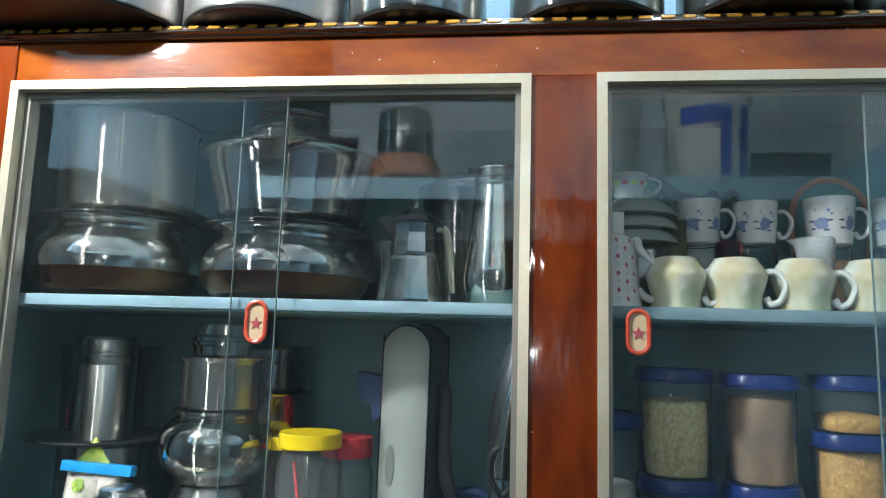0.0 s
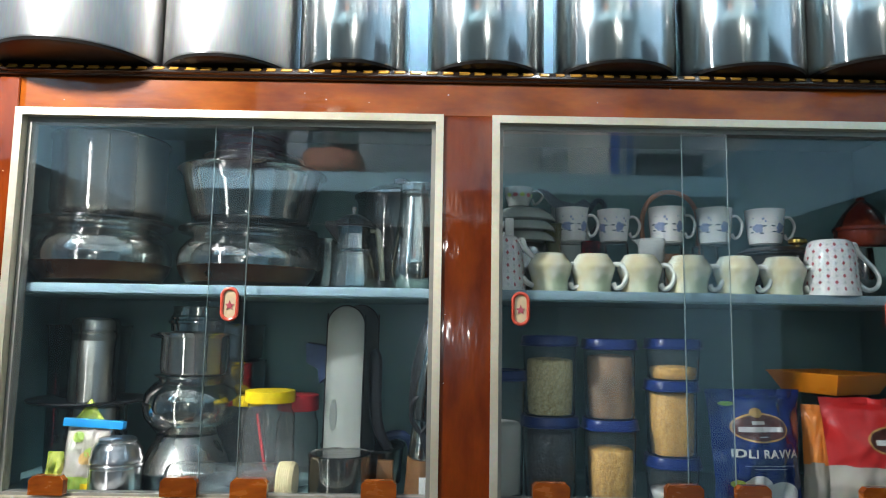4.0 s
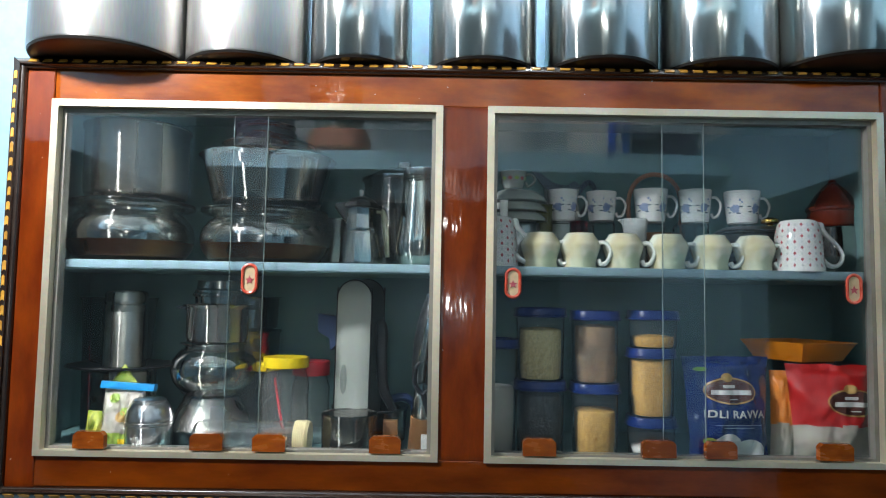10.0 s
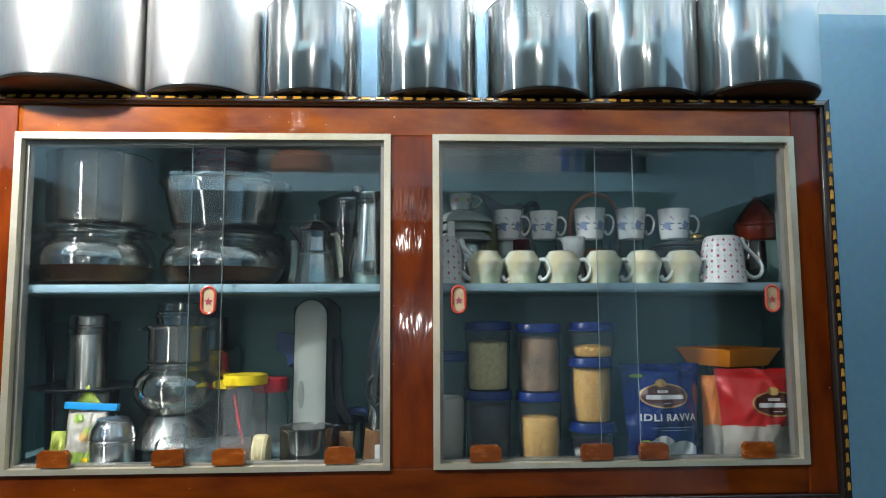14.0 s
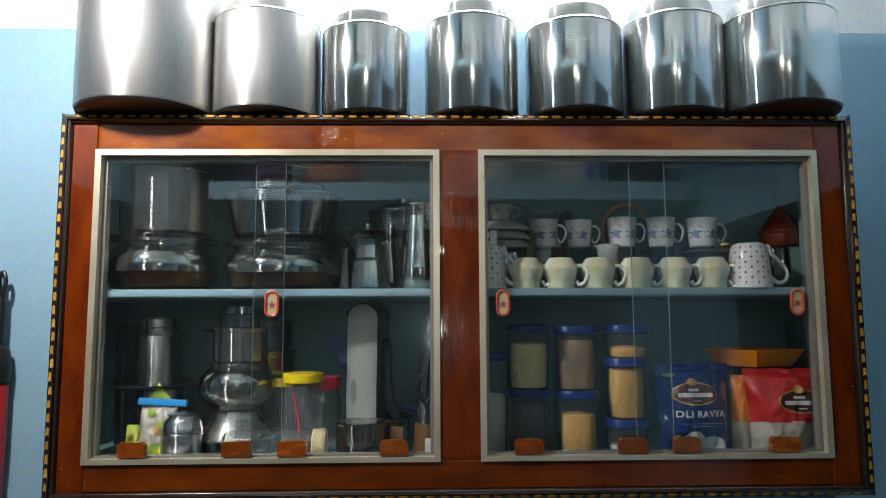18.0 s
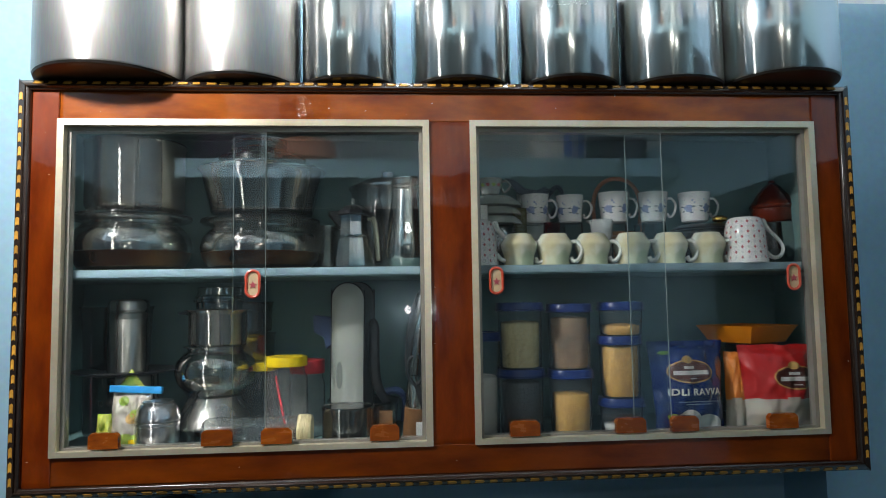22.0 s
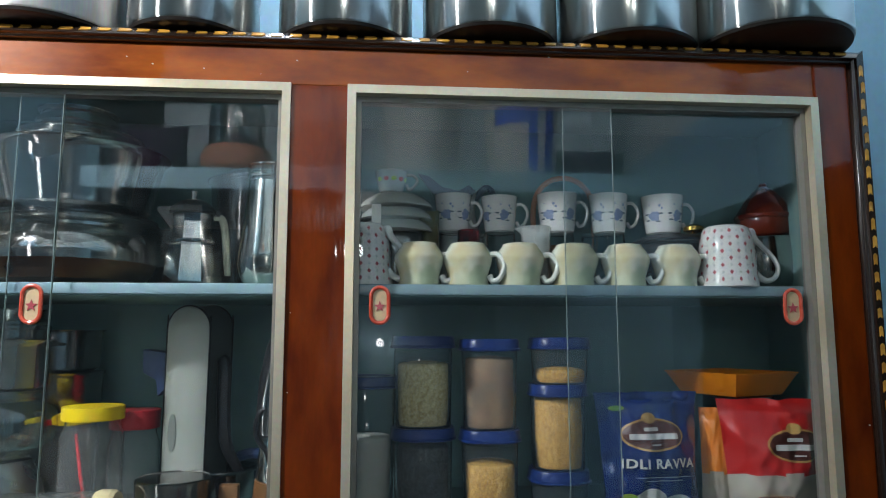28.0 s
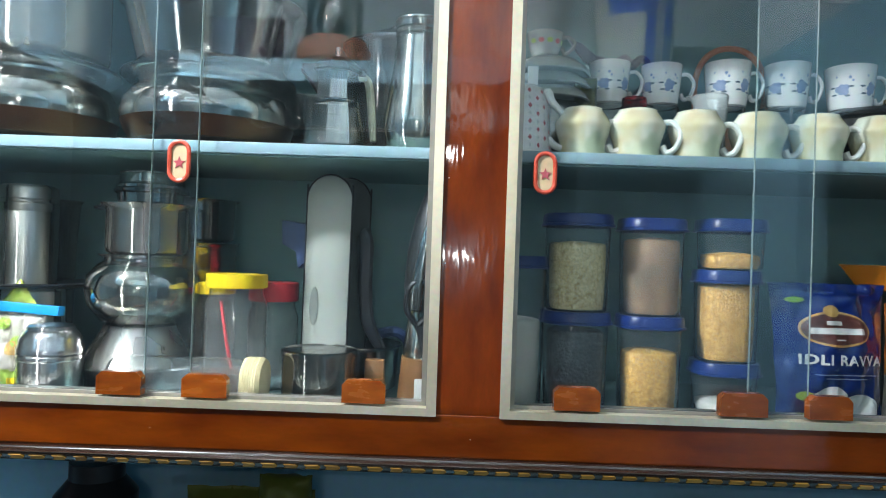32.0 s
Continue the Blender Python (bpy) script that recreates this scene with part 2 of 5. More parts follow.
m_noise, m_ramp, m_mix = m_nodes.new("ShaderNodeTexNoise"), m_nodes.new("ShaderNodeValToRGB"), m_nodes.new("ShaderNodeMix")
m_noise.inputs["Scale"].default_value = 21
m_links.new(next(q for q in m_nodes if q.type == "TEX_COORD").outputs["Object"], m_noise.inputs["Vector"])
m_ramp.color_ramp.elements[0].position, m_ramp.color_ramp.elements[1].position = 0.48, 0.62
m_links.new(m_noise.outputs["Fac"], m_ramp.inputs["Fac"])
m_mix.data_type = "RGBA"
m_mix.inputs["B"].default_value = (0.38, 0.44, 0.30, 1)
m_base = m_nodes["Principled BSDF"].inputs["Base Color"]
m_links.new(m_base.links[0].from_socket, m_mix.inputs["A"])
m_links.new(m_ramp.outputs["Color"], m_mix.inputs["Factor"])
m_links.new(m_mix.outputs["Result"], m_base)
CUP_WHITE = material("cream_white_china", (0.84, 0.84, 0.79), 0.10, scale=20, bump=0.0, coat=0.6)
PULL_RED = material("pull_red", (0.62, 0.085, 0.045), 0.28, scale=60, coat=0.5)
PULL_TAN = material("pull_tan", (0.66, 0.50, 0.30), 0.4, scale=60)
RED_PRINT = material("red_print", (0.45, 0.09, 0.11), 0.3, scale=40)
GREY_PRINT = material("grey_print", (0.54, 0.55, 0.54), 0.3, scale=40)
BLUE_PRINT = material("blue_print", (0.13, 0.20, 0.42), 0.3, other=(0.26, 0.31, 0.42), scale=90)
GREEN_PRINT = material("dark_leaf_print", (0.06, 0.09, 0.13), 0.3, scale=90)
TUMBLER = clear("tumbler_glass", (0.86, 0.92, 0.93), 0.0, 1.3)
JAR_PLASTIC = clear("jar_plastic", (0.84, 0.88, 0.90), 0.06, 1.25, 0.982)
CLEAR_PLASTIC = clear("thin_plastic", (0.92, 0.94, 0.94), 0.06, 1.34, 0.975)
DULL_CHINA = material("grey_glazed_china", (0.36, 0.39, 0.37), 0.2, scale=14, bump=0.0, coat=0.5)
MILKY = clear("milky_glass", (0.86, 0.90, 0.90), 0.10, 1.35, 0.75)
BLUE_LID = material("blue_plastic", (0.008, 0.028, 0.16), 0.32, scale=25)
YELLOW_LID = material("yellow_plastic", (0.85, 0.60, 0.004), 0.35, scale=25)
RED_PLASTIC = material("red_plastic", (0.55, 0.03, 0.04), 0.30, scale=25)
ORANGE_PLASTIC = material("orange_plastic", (0.92, 0.29, 0.012), 0.30, scale=25)
CREAM = material("cream_plastic", (0.72, 0.60, 0.34), 0.4, scale=25)
BLACK = material("black_plastic", (0.016, 0.016, 0.018), 0.32, scale=20)
NAVY = material("navy_cloth", (0.020, 0.045, 0.13), 0.55, scale=40)
GREY_CASE = material("grey_vinyl", (0.38, 0.39, 0.36), 0.42, other=(0.31, 0.33, 0.30), scale=10)
CASE_DARK = material("dark_vinyl", (0.085, 0.09, 0.085), 0.45, scale=14)
CASE_MARK = material("grey_rubbed_vinyl", (0.20, 0.22, 0.205), 0.45, scale=20)
WHITE_CARD = material("white_card", (0.74, 0.75, 0.72), 0.6, scale=12)
MOONG = grains("green_lentils", (0.72, 0.60, 0.32), (0.46, 0.36, 0.15), 0.0036, 0.5)
CHANA = grains("yellow_lentils", (0.62, 0.35, 0.085), (0.40, 0.19, 0.034), 0.0034, 0.5)
FLOUR = material("brown_flour", (0.40, 0.235, 0.13), 0.9, other=(0.15, 0.095, 0.06), scale=22, spread=0.3)
BLACKGRAM = grains("black_gram", (0.085, 0.09, 0.09), (0.014, 0.014, 0.017), 0.0046)
WHITE_GRAIN = material("pale_flour", (0.62, 0.60, 0.54), 0.9, scale=30)
PACK_BLUE = material("blue_film", (0.003, 0.018, 0.155), 0.17, other=(0.002, 0.012, 0.11), scale=12, fine=60, bump=0.12, coat=0.7)
PACK_RED = material("red_film", (0.60, 0.018, 0.016), 0.34, other=(0.46, 0.012, 0.012), scale=12, fine=60, bump=0.12, coat=0.6)
PACK_WHITE = material("white_film", (0.54, 0.49, 0.43), 0.30, other=(0.42, 0.37, 0.31), scale=18, fine=60, bump=0.12, coat=0.6)
PACK_ORANGE = material("orange_film", (0.86, 0.26, 0.03), 0.35, scale=12, fine=60, bump=0.15)
PACK_GREEN = material("green_film", (0.16, 0.36, 0.03), 0.32, other=(0.42, 0.50, 0.10), scale=26, fine=60, bump=0.15)
PACK_LEAF = material("crinkled_foil", (0.62, 0.62, 0.12), 0.28, other=(0.24, 0.34, 0.03), scale=60, fine=120, bump=0.3, spread=0.3)
LOGO_BROWN = material("brown_print", (0.09, 0.022, 0.016), 0.35, scale=30)
PRINT_WHITE = material("white_print", (0.66, 0.66, 0.64), 0.4, scale=30)
PRINT_GOLD = material("gold_print", (0.55, 0.33, 0.10), 0.4, scale=60)
OLIVE = material("olive_film", (0.10, 0.10, 0.018), 0.4, other=(0.05, 0.06, 0.02), scale=30)
MOKA_GRIP = material("grey_green_grip", (0.36, 0.37, 0.28), 0.4, other=(0.20, 0.22, 0.17), scale=40)
CLIP_BLUE = material("clip_blue", (0.02, 0.30, 0.68), 0.35, scale=20)
CLAY = material("terracotta", (0.52, 0.24, 0.15), 0.7, scale=8)
GLAZE_RED = material("red_glaze", (0.15, 0.018, 0.006), 0.08, scale=12, coat=0.6)
LIME = material("lime_plastic", (0.17, 0.17, 0.018), 0.5, other=(0.10, 0.11, 0.02), scale=10)
GREEN_DARK = material("dark_green_plastic", (0.01, 0.10, 0.04), 0.4, scale=20)
BUCKET_WHITE = material("bucket_white", (0.80, 0.80, 0.76), 0.4, scale=6)
BUCKET_BLUE = material("bucket_blue", (0.05, 0.12, 0.62), 0.4, scale=10)
BRASS = material("brass", (0.70, 0.45, 0.12), 0.22, metal=1.0, scale=20)
SPICE = grains("dark_spice", (0.055, 0.020, 0.014), (0.015, 0.008, 0.006), 0.006)
SACK = material("dark_purple_cloth", (0.035, 0.018, 0.045), 0.8, scale=14)
CYAN_CLOTH = material("cyan_cloth", (0.02, 0.36, 0.62), 0.8, other=(0.015, 0.28, 0.50), scale=20, fine=200, bump=0.2)
BROWN_PACK = material("brown_wrap", (0.22, 0.10, 0.035), 0.45, scale=20)
TUBE_GLOW = glow("tube_glow", (0.95, 0.98, 1.0), 240.0)
LAMP_GLOW = glow("lamp_glow", (1.0, 0.98, 0.94), 25.0)


# ---- mesh helpers ----
def thing(name, label, category, group="", kind="", at=(0, 0, 0), turn=0.0):
    ob = new(name)
    ob.empty_display_size = 0.05
    ob.location = at
    ob.rotation_euler = (0, 0, radians(turn))
    return tagged(ob, label, category, group, kind)


def part(name, bm, mat, parent=None, label="", at=(0, 0, 0), sharp=35, smooth=True):
    me = bpy.data.meshes.new(name)
    bmesh.ops.recalc_face_normals(bm, faces=bm.faces)
    bm.to_mesh(me)
    bm.free()
    if smooth:
        me.shade_smooth()
        me.set_sharp_from_angle(angle=radians(sharp))
    me.materials.append(mat)
    ob = new(name, me)
    ob.location = at
    ob.parent = parent
    if label:
        tagged(ob, label)
    return ob


def box(x0, x1, y0, y1, z0, z1, bevel=0.0, bm=None):
    own = bm is None
    bm = bm or bmesh.new()
    m = Matrix.Translation(((x0 + x1) / 2, (y0 + y1) / 2, (z0 + z1) / 2)) @ Matrix.Diagonal((x1 - x0, y1 - y0, z1 - z0, 1))
    made = bmesh.ops.create_cube(bm, size=1, matrix=m)
    if bevel and own:
        bmesh.ops.bevel(bm, geom=list(bm.edges), offset=bevel, segments=2, affect="EDGES", profile=0.6)
    return bm


def lathe(profile, seg=48, bm=None, at=(0, 0, 0), squash=1.0, power=2.0):
    """Turn (radius, height) pairs round z; power above 2 makes a rounded square."""
    bm = bm or bmesh.new()
    rings = []
    for r, z in profile:
        if r < 1e-6:
            rings.append([bm.verts.new((at[0], at[1], at[2] + z))])
            continue
        ring = []
        for i in range(seg):
            a = 2 * math.pi * (i + 0.5) / seg
            c, s = math.cos(a), math.sin(a)
            k = (abs(c) ** power + abs(s) ** power) ** (-1 / power)
            ring.append(bm.verts.new((at[0] + r * k * c, at[1] + r * k * s * squash, at[2] + z)))
        rings.append(ring)
    for a, b in zip(rings, rings[1:]):
        for i in range(seg):
            j = (i + 1) % seg
            if len(a) == 1 and len(b) == 1:
                continue
            if len(a) == 1:
                bm.faces.new((a[0], b[i], b[j]))
            elif len(b) == 1:
                bm.faces.new((a[i], a[j], b[0]))
            else:
                bm.faces.new((a[i], a[j], b[j], b[i]))
    return bm


def tube(points, radius, seg=10, bm=None, flat=1.0, steps=6):
    """A rounded bar along a smooth line through the points; radius may be a list."""
    bm = bm or bmesh.new()
    pts = [Vector(p) for p in points]
    line, rad = [], []
    rs = radius if isinstance(radius, (list, tuple)) else [radius] * len(pts)
    for i in range(len(pts) - 1):
        p0, p1, p2, p3 = pts[max(i - 1, 0)], pts[i], pts[i + 1], pts[min(i + 2, len(pts) - 1)]
        for k in range(steps):
            u = k / steps
            line.append(0.5 * ((2 * p1) + (p2 - p0) * u + (2 * p0 - 5 * p1 + 4 * p2 - p3) * u * u + (3 * p1 - p0 - 3 * p2 + p3) * u ** 3))
            rad.append(rs[i] * (1 - u) + rs[i + 1] * u)
    line.append(pts[-1])
    rad.append(rs[-1])
    rings = []
    side = None
    for i, p in enumerate(line):
        d = (line[min(i + 1, len(line) - 1)] - line[max(i - 1, 0)]).normalized()
        if side is None:
            side = d.orthogonal().normalized() if abs(d.y) > 0.9 else d.cross(Vector((0, 1, 0))).normalized()
        side = (side - d * side.dot(d)).normalized()
        up = d.cross(side)
        rings.append([bm.verts.new(p + rad[i] * (math.cos(2 * math.pi * j / seg) * side + flat * math.sin(2 * math.pi * j / seg) * up)) for j in range(seg)])
    for a, b in zip(rings, rings[1:]):
        for j in range(seg):
            bm.faces.new((a[j], a[(j + 1) % seg], b[(j + 1) % seg], b[j]))
    bm.faces.new(rings[0][::-1])
    bm.faces.new(rings[-1])
    return bm


def outline(points, y0, y1, bm=None):
    """A plate cut to an outline in x and z, from y0 to y1."""
    bm = bm or bmesh.new()
    a = [bm.verts.new((x, y0, z)) for x, z in points]
    b = [bm.verts.new((x, y1, z)) for x, z in points]
    bm.faces.new(a)
    bm.faces.new(b[::-1])
    for i in range(len(points)):
        j = (i + 1) % len(points)
        bm.faces.new((a[j], a[i], b[i], b[j]))
    return bm


def shell(r_profile, wall=0.0012):
    """Outer profile from the bottom up, turned back down inside as an open vessel."""
    inner = [(max(r - wall, 0.001), z + (wall if i == 0 else 0)) for i, (r, z) in enumerate(r_profile)]
    return [(0, r_profile[0][1])] + list(r_profile) + inner[::-1] + [(0, r_profile[0][1] + wall)]


def stadium(cx, cz, w, h, n=10):
    r, pts = w / 2, []
    for k in range(n + 1):
        a = math.pi * k / n
        pts.append((cx + r * math.cos(a), cz + h / 2 - r + r * math.sin(a)))
    for k in range(n + 1):
        a = math.pi + math.pi * k / n
        pts.append((cx + r * math.cos(a), cz - h / 2 + r + r * math.sin(a)))
    return pts


def ellipse(cx, cz, a, b, n=28):
    return [(cx + a * math.cos(2 * math.pi * k / n), cz + b * math.sin(2 * math.pi * k / n)) for k in range(n)]


# ---- the room ----
X0, X1, Y0, Y1, ZC, TONE = -3.40, 1.055, -2.16, 0.18, 3.20, 2.19
NX0, NX1, NZ0, NZ1, NY = -0.80, 0.815, 0.98, 1.925, 0.345


def structure(name, bm, mat, label, category):
    return tagged(part(name, bm, mat, smooth=False), label, category, kind="structure")


structure("floor", box(X0 - 0.1, X1 + 0.098, Y0 - 3.1, Y1 + 0.4, -0.1, 0.0), FLOOR_TILE, "grey stone kitchen floor", "floor")
structure("ceiling", box(X0 - 0.1, X1 + 0.1, Y0 - 3.1, Y1 + 0.4, ZC, ZC + 0.1), CEIL_WHITE, "limewashed ceiling", "ceiling")
bm = box(X0, NX0, Y1, Y1 + 0.3, 0, TONE)
box(NX1, X1, Y1, Y1 + 0.3, 0, TONE, bm=bm)
box(NX0, NX1, Y1, Y1 + 0.3, 0, NZ0, bm=bm)
box(NX0, NX1, Y1, Y1 + 0.3, NZ1, TONE, bm=bm)
box(NX0, NX1, NY, Y1 + 0.3, NZ0, NZ1, bm=bm)
structure("wall_north", bm, WALL_BLUE, "light blue painted wall with a recess behind the cabinet", "wall")
structure("wall_north_upper", box(X0, X1, Y1, Y1 + 0.3, TONE, ZC), WALL_PALE, "pale painted upper part of the wall", "wall")
bm = box(X1, X1 + 0.1, -0.28, Y1 + 0.3, 0, TONE)
box(X1, X1 + 0.1, Y0 - 3.0, -1.30, 0, TONE, bm=bm)
box(X1, X1 + 0.1, -1.30, -0.28, 1.89, TONE, bm=bm)
structure("wall_east", bm, WALL_BLUE, "light blue painted side wall with an open doorway", "wall")
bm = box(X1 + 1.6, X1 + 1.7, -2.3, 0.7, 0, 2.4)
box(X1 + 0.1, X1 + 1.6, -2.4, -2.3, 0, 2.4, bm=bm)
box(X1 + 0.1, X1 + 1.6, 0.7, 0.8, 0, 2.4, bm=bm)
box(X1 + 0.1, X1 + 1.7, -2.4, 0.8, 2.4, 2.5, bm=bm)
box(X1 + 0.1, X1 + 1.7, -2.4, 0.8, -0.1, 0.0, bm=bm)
structure("wall_store_room", bm, WALL_DIM, "darkened blue walls of the unlit store room past the doorway", "wall")
structure("wall_east_upper", box(X1, X1 + 0.1, Y0 - 3.0, Y1 + 0.3, TONE, ZC), WALL_PALE, "pale painted upper part of the side wall", "wall")
structure("wall_west", box(X0 - 0.1, X0, Y0 - 3.0, Y1 + 0.3, 0, TONE), WALL_BLUE, "light blue painted side wall", "wall")
structure("wall_west_upper", box(X0 - 0.1, X0, Y0 - 3.0, Y1 + 0.3, TONE, ZC), WALL_PALE, "pale painted upper part of the side wall", "wall")
structure("lintel_west", box(-1.42, -1.30, Y0 - 0.1, -1.0, 2.02, ZC), WALL_BLUE, "light blue lintel wall over the side opening", "wall")
structure("wall_south_upper", box(-0.93, X1, Y0 - 0.1, Y0, 2.015, ZC), WALL_PALE, "pale painted wall over the wide opening opposite", "wall")
# unseen wall, set far back and dark so little light bounces to the cabinet
structure("wall_south", box(X0 - 0.1, X1 + 0.1, Y0 - 3.1, Y0 - 3.0, 0, ZC), WALL_DIM, "darkened blue wall at the end of the added deep room", "wall")
structure("loft_shelf", box(-0.93, X1, Y0, -1.36, 2.015, 2.09, 0.004), LOFT_BLUE, "pale blue painted loft slab on the wall", "shelf")

# ---- the wall cabinet ----
def board(x0, x1, y0, y1, z0, z1, seed):
    """A planed board whose varnished front keeps fine brush marks along its length."""
    bm = bmesh.new()
    upright = z1 - z0 > x1 - x0
    fine, coarse = 0.0015, 0.0055
    nx, nz = max(2, round((x1 - x0) / (fine if upright else coarse))), max(2, round((z1 - z0) / (coarse if upright else fine)))
    rows = []
    for j in range(nz + 1):
        v = j / nz
        row = []
        for i in range(nx + 1):
            x, z = x0 + (x1 - x0) * i / nx, z0 + (z1 - z0) * v
            edge = min(x - x0, x1 - x, z - z0, z1 - z)
            across, along = (x, z) if upright else (z, x)
            wave = 0.00006 * noise.noise(Vector((across * 270 + seed, along * 55, seed))) + 0.00012 * noise.noise(Vector((across * 70, along * 30 + seed, seed)))
            row.append(bm.verts.new((x, y0 + wave + 0.0012 * max(0.0, 1 - edge / 0.0018) ** 2, z)))
        rows.append(row)
    for a, b in zip(rows, rows[1:]):
        for i in range(nx):
            bm.faces.new((a[i], a[i + 1], b[i + 1], b[i]))
    rim = rows[0][:-1] + [r[-1] for r in rows[:-1]] + rows[-1][:0:-1] + [r[0] for r in rows[:0:-1]]
    back = [bm.verts.new((v.co.x, y1, v.co.z)) for v in rim]
    for k in range(len(rim)):
        m = (k + 1) % len(rim)
        bm.faces.new((rim[m], rim[k], back[k], back[m]))
    bm.faces.new(back)
    return bm



CX0, CX1, CZ0, CZ1 = -0.766, 0.779, 1.203, 1.938
L0, L1, R0, R1, GZ0, GZ1 = -0.702, -0.037, 0.039, 0.711, 1.272, 1.868
SHELF, BASE, BACK = 1.597, 1.262, 0.335
cabinet = thing("wall_cabinet", "dark red varnished wooden wall cabinet with sliding glass doors", "cabinet", at=(0, 0, 0))
B = 0.019
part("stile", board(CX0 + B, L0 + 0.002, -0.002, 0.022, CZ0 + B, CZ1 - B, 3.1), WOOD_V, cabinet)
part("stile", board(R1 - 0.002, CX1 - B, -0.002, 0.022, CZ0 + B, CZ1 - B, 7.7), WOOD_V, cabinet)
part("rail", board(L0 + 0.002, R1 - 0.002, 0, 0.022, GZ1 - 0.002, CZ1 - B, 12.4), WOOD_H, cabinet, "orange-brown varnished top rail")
part("rail", board(L0 + 0.002, R1 - 0.002, 0, 0.022, CZ0 + B, GZ0 + 0.002, 17.9), WOOD_H_SHADED, cabinet)
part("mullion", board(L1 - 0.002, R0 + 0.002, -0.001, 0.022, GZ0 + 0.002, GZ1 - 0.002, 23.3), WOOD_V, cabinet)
# carcass
for x0, x1, y0, y1 in ((CX0 + 0.002, CX0 + 0.011, 0.0225, Y1), (CX1 - 0.011, CX1 - 0.002, 0.0225, Y1), (NX0 + 0.001, NX0 + 0.006, Y1, BACK), (NX1 - 0.006, NX1 - 0.001, Y1, BACK)):
    part("side_panel", box(x0, x1, y0, y1, CZ0 + 0.004, CZ1 - 0.014), INSIDE, cabinet)
part("back_panel", box(NX0 + 0.001, NX1 - 0.001, BACK, BACK + 0.008, CZ0 + 0.004, CZ1 - 0.014), INSIDE, cabinet)
part("top_panel", box(CX0 + 0.002, CX1 - 0.002, 0.0225, 0.176, CZ1 - 0.012, CZ1 - 0.001), INSIDE, cabinet)


def deck(z0, z1, y0):
    bm = box(CX0 + 0.0115, CX1 - 0.0115, y0, Y1, z0, z1)
    return box(NX0 + 0.0065, NX1 - 0.0065, Y1, BACK - 0.0005, z0, z1, bm=bm)


part("inner_top", deck(CZ1 - 0.030, CZ1 - 0.0145, 0.0225), INSIDE, cabinet, smooth=False)
part("bottom_panel", deck(CZ0 + 0.006, BASE, 0.0225), INSIDE, cabinet, smooth=False)
shelf_board = part("shelf_board", deck(SHELF - 0.016, SHELF, 0.040), INSIDE, cabinet, smooth=False)
part("shelf_lipping", box(CX0 + 0.0115, CX1 - 0.0115, 0.034, 0.0395, SHELF - 0.014, SHELF + 0.001, 0.0024), EDGE_BLUE, shelf_board, "pale blue painted shelf edge")


def bead(length, along_x, x, z, flip):
    """A stepped lacquer moulding; its profile runs from the inner edge outwards."""
    flat = [(0, 0.0), (0, -0.006), (0.003, -0.010), (0.006, -0.0105), (0.0075, -0.014), (0.0175, -0.014), (0.019, -0.011), (0.019, 0.06), (0.0, 0.06)]
    prof = flat if not along_x else [(0, 0.0), (0, -0.006), (0.0015, -0.009), (0.0035, -0.0098), (0.0045, -0.0125), (0.006, -0.0145), (0.0075, -0.0140), (0.0180, -0.0055), (0.019, -0.003), (0.019, 0.06), (0.0, 0.06)]
    bm = bmesh.new()
    ends = []
    for k in (0, 1):
        ring = []
        for o, y in prof:
            grow = o if k else -o
            a = (length if k else 0) + grow
            if along_x:
                ring.append(bm.verts.new((x + a, y, z + flip * o)))
            else:
                ring.append(bm.verts.new((x + flip * o, y, z + a)))
        ends.append(ring)
    for i in range(len(prof)):
        j = (i + 1) % len(prof)
        bm.faces.new((ends[0][i], ends[0][j], ends[1][j], ends[1][i]))
    bm.faces.new(ends[0])
    bm.faces.new(ends[1][::-1])
    return bm


W, HGT = CX1 - CX0 - 2 * B, CZ1 - CZ0 - 2 * B
beads = [part("bead_moulding", bead(W, True, CX0 + B, CZ1 - B, 1), BEAD_DARK, cabinet, sharp=50),
         part("bead_moulding", bead(W, True, CX0 + B, CZ0 + B, -1), BEAD_DARK, cabinet, sharp=50),
         part("bead_moulding", bead(HGT, False, CX0 + B, CZ0 + B, -1), BEAD_DARK, cabinet, sharp=50),
         part("bead_moulding", bead(HGT, False, CX1 - B, CZ0 + B, 1), BEAD_DARK, cabinet, sharp=50)]


def metal_frame(a, b):
    """Mitred aluminium edging round one opening, with a second track behind it."""
    w, y0, y1 = 0.0118, -0.005, 0.010
    runs = [[(a, GZ1), (b, GZ1), (b - w, GZ1 - w), (a + w, GZ1 - w)], [(a, GZ0), (a + w, GZ0 + w * 0.8), (b - w, GZ0 + w * 0.8), (b, GZ0)],
            [(a, GZ0), (a, GZ1), (a + w, GZ1 - w), (a + w, GZ0 + w * 0.8)], [(b, GZ0), (b - w, GZ0 + w * 0.8), (b - w, GZ1 - w), (b, GZ1)]]
    for pts in runs:
        part("frame_bar", outline(pts, y0, y1), ALU, cabinet, "brass-stained aluminium frame bar", smooth=False)
    for x0, x1, z0, z1 in ((a + w, b - w, GZ0 + 0.009, GZ0 + 0.0135), (a + w, b - w, GZ1 - 0.0195, GZ1 - 0.0110), (a + 0.0115, a + 0.0185, GZ0 + 0.0135, GZ1 - 0.0195), (b - 0.0185, b - 0.0115, GZ0 + 0.0135, GZ1 - 0.0195)):
        part("glass_track", box(x0, x1, 0.0105, 0.031, z0, z1), TRACK, cabinet, smooth=False)


metal_frame(L0, L1)
metal_frame(R0, R1)


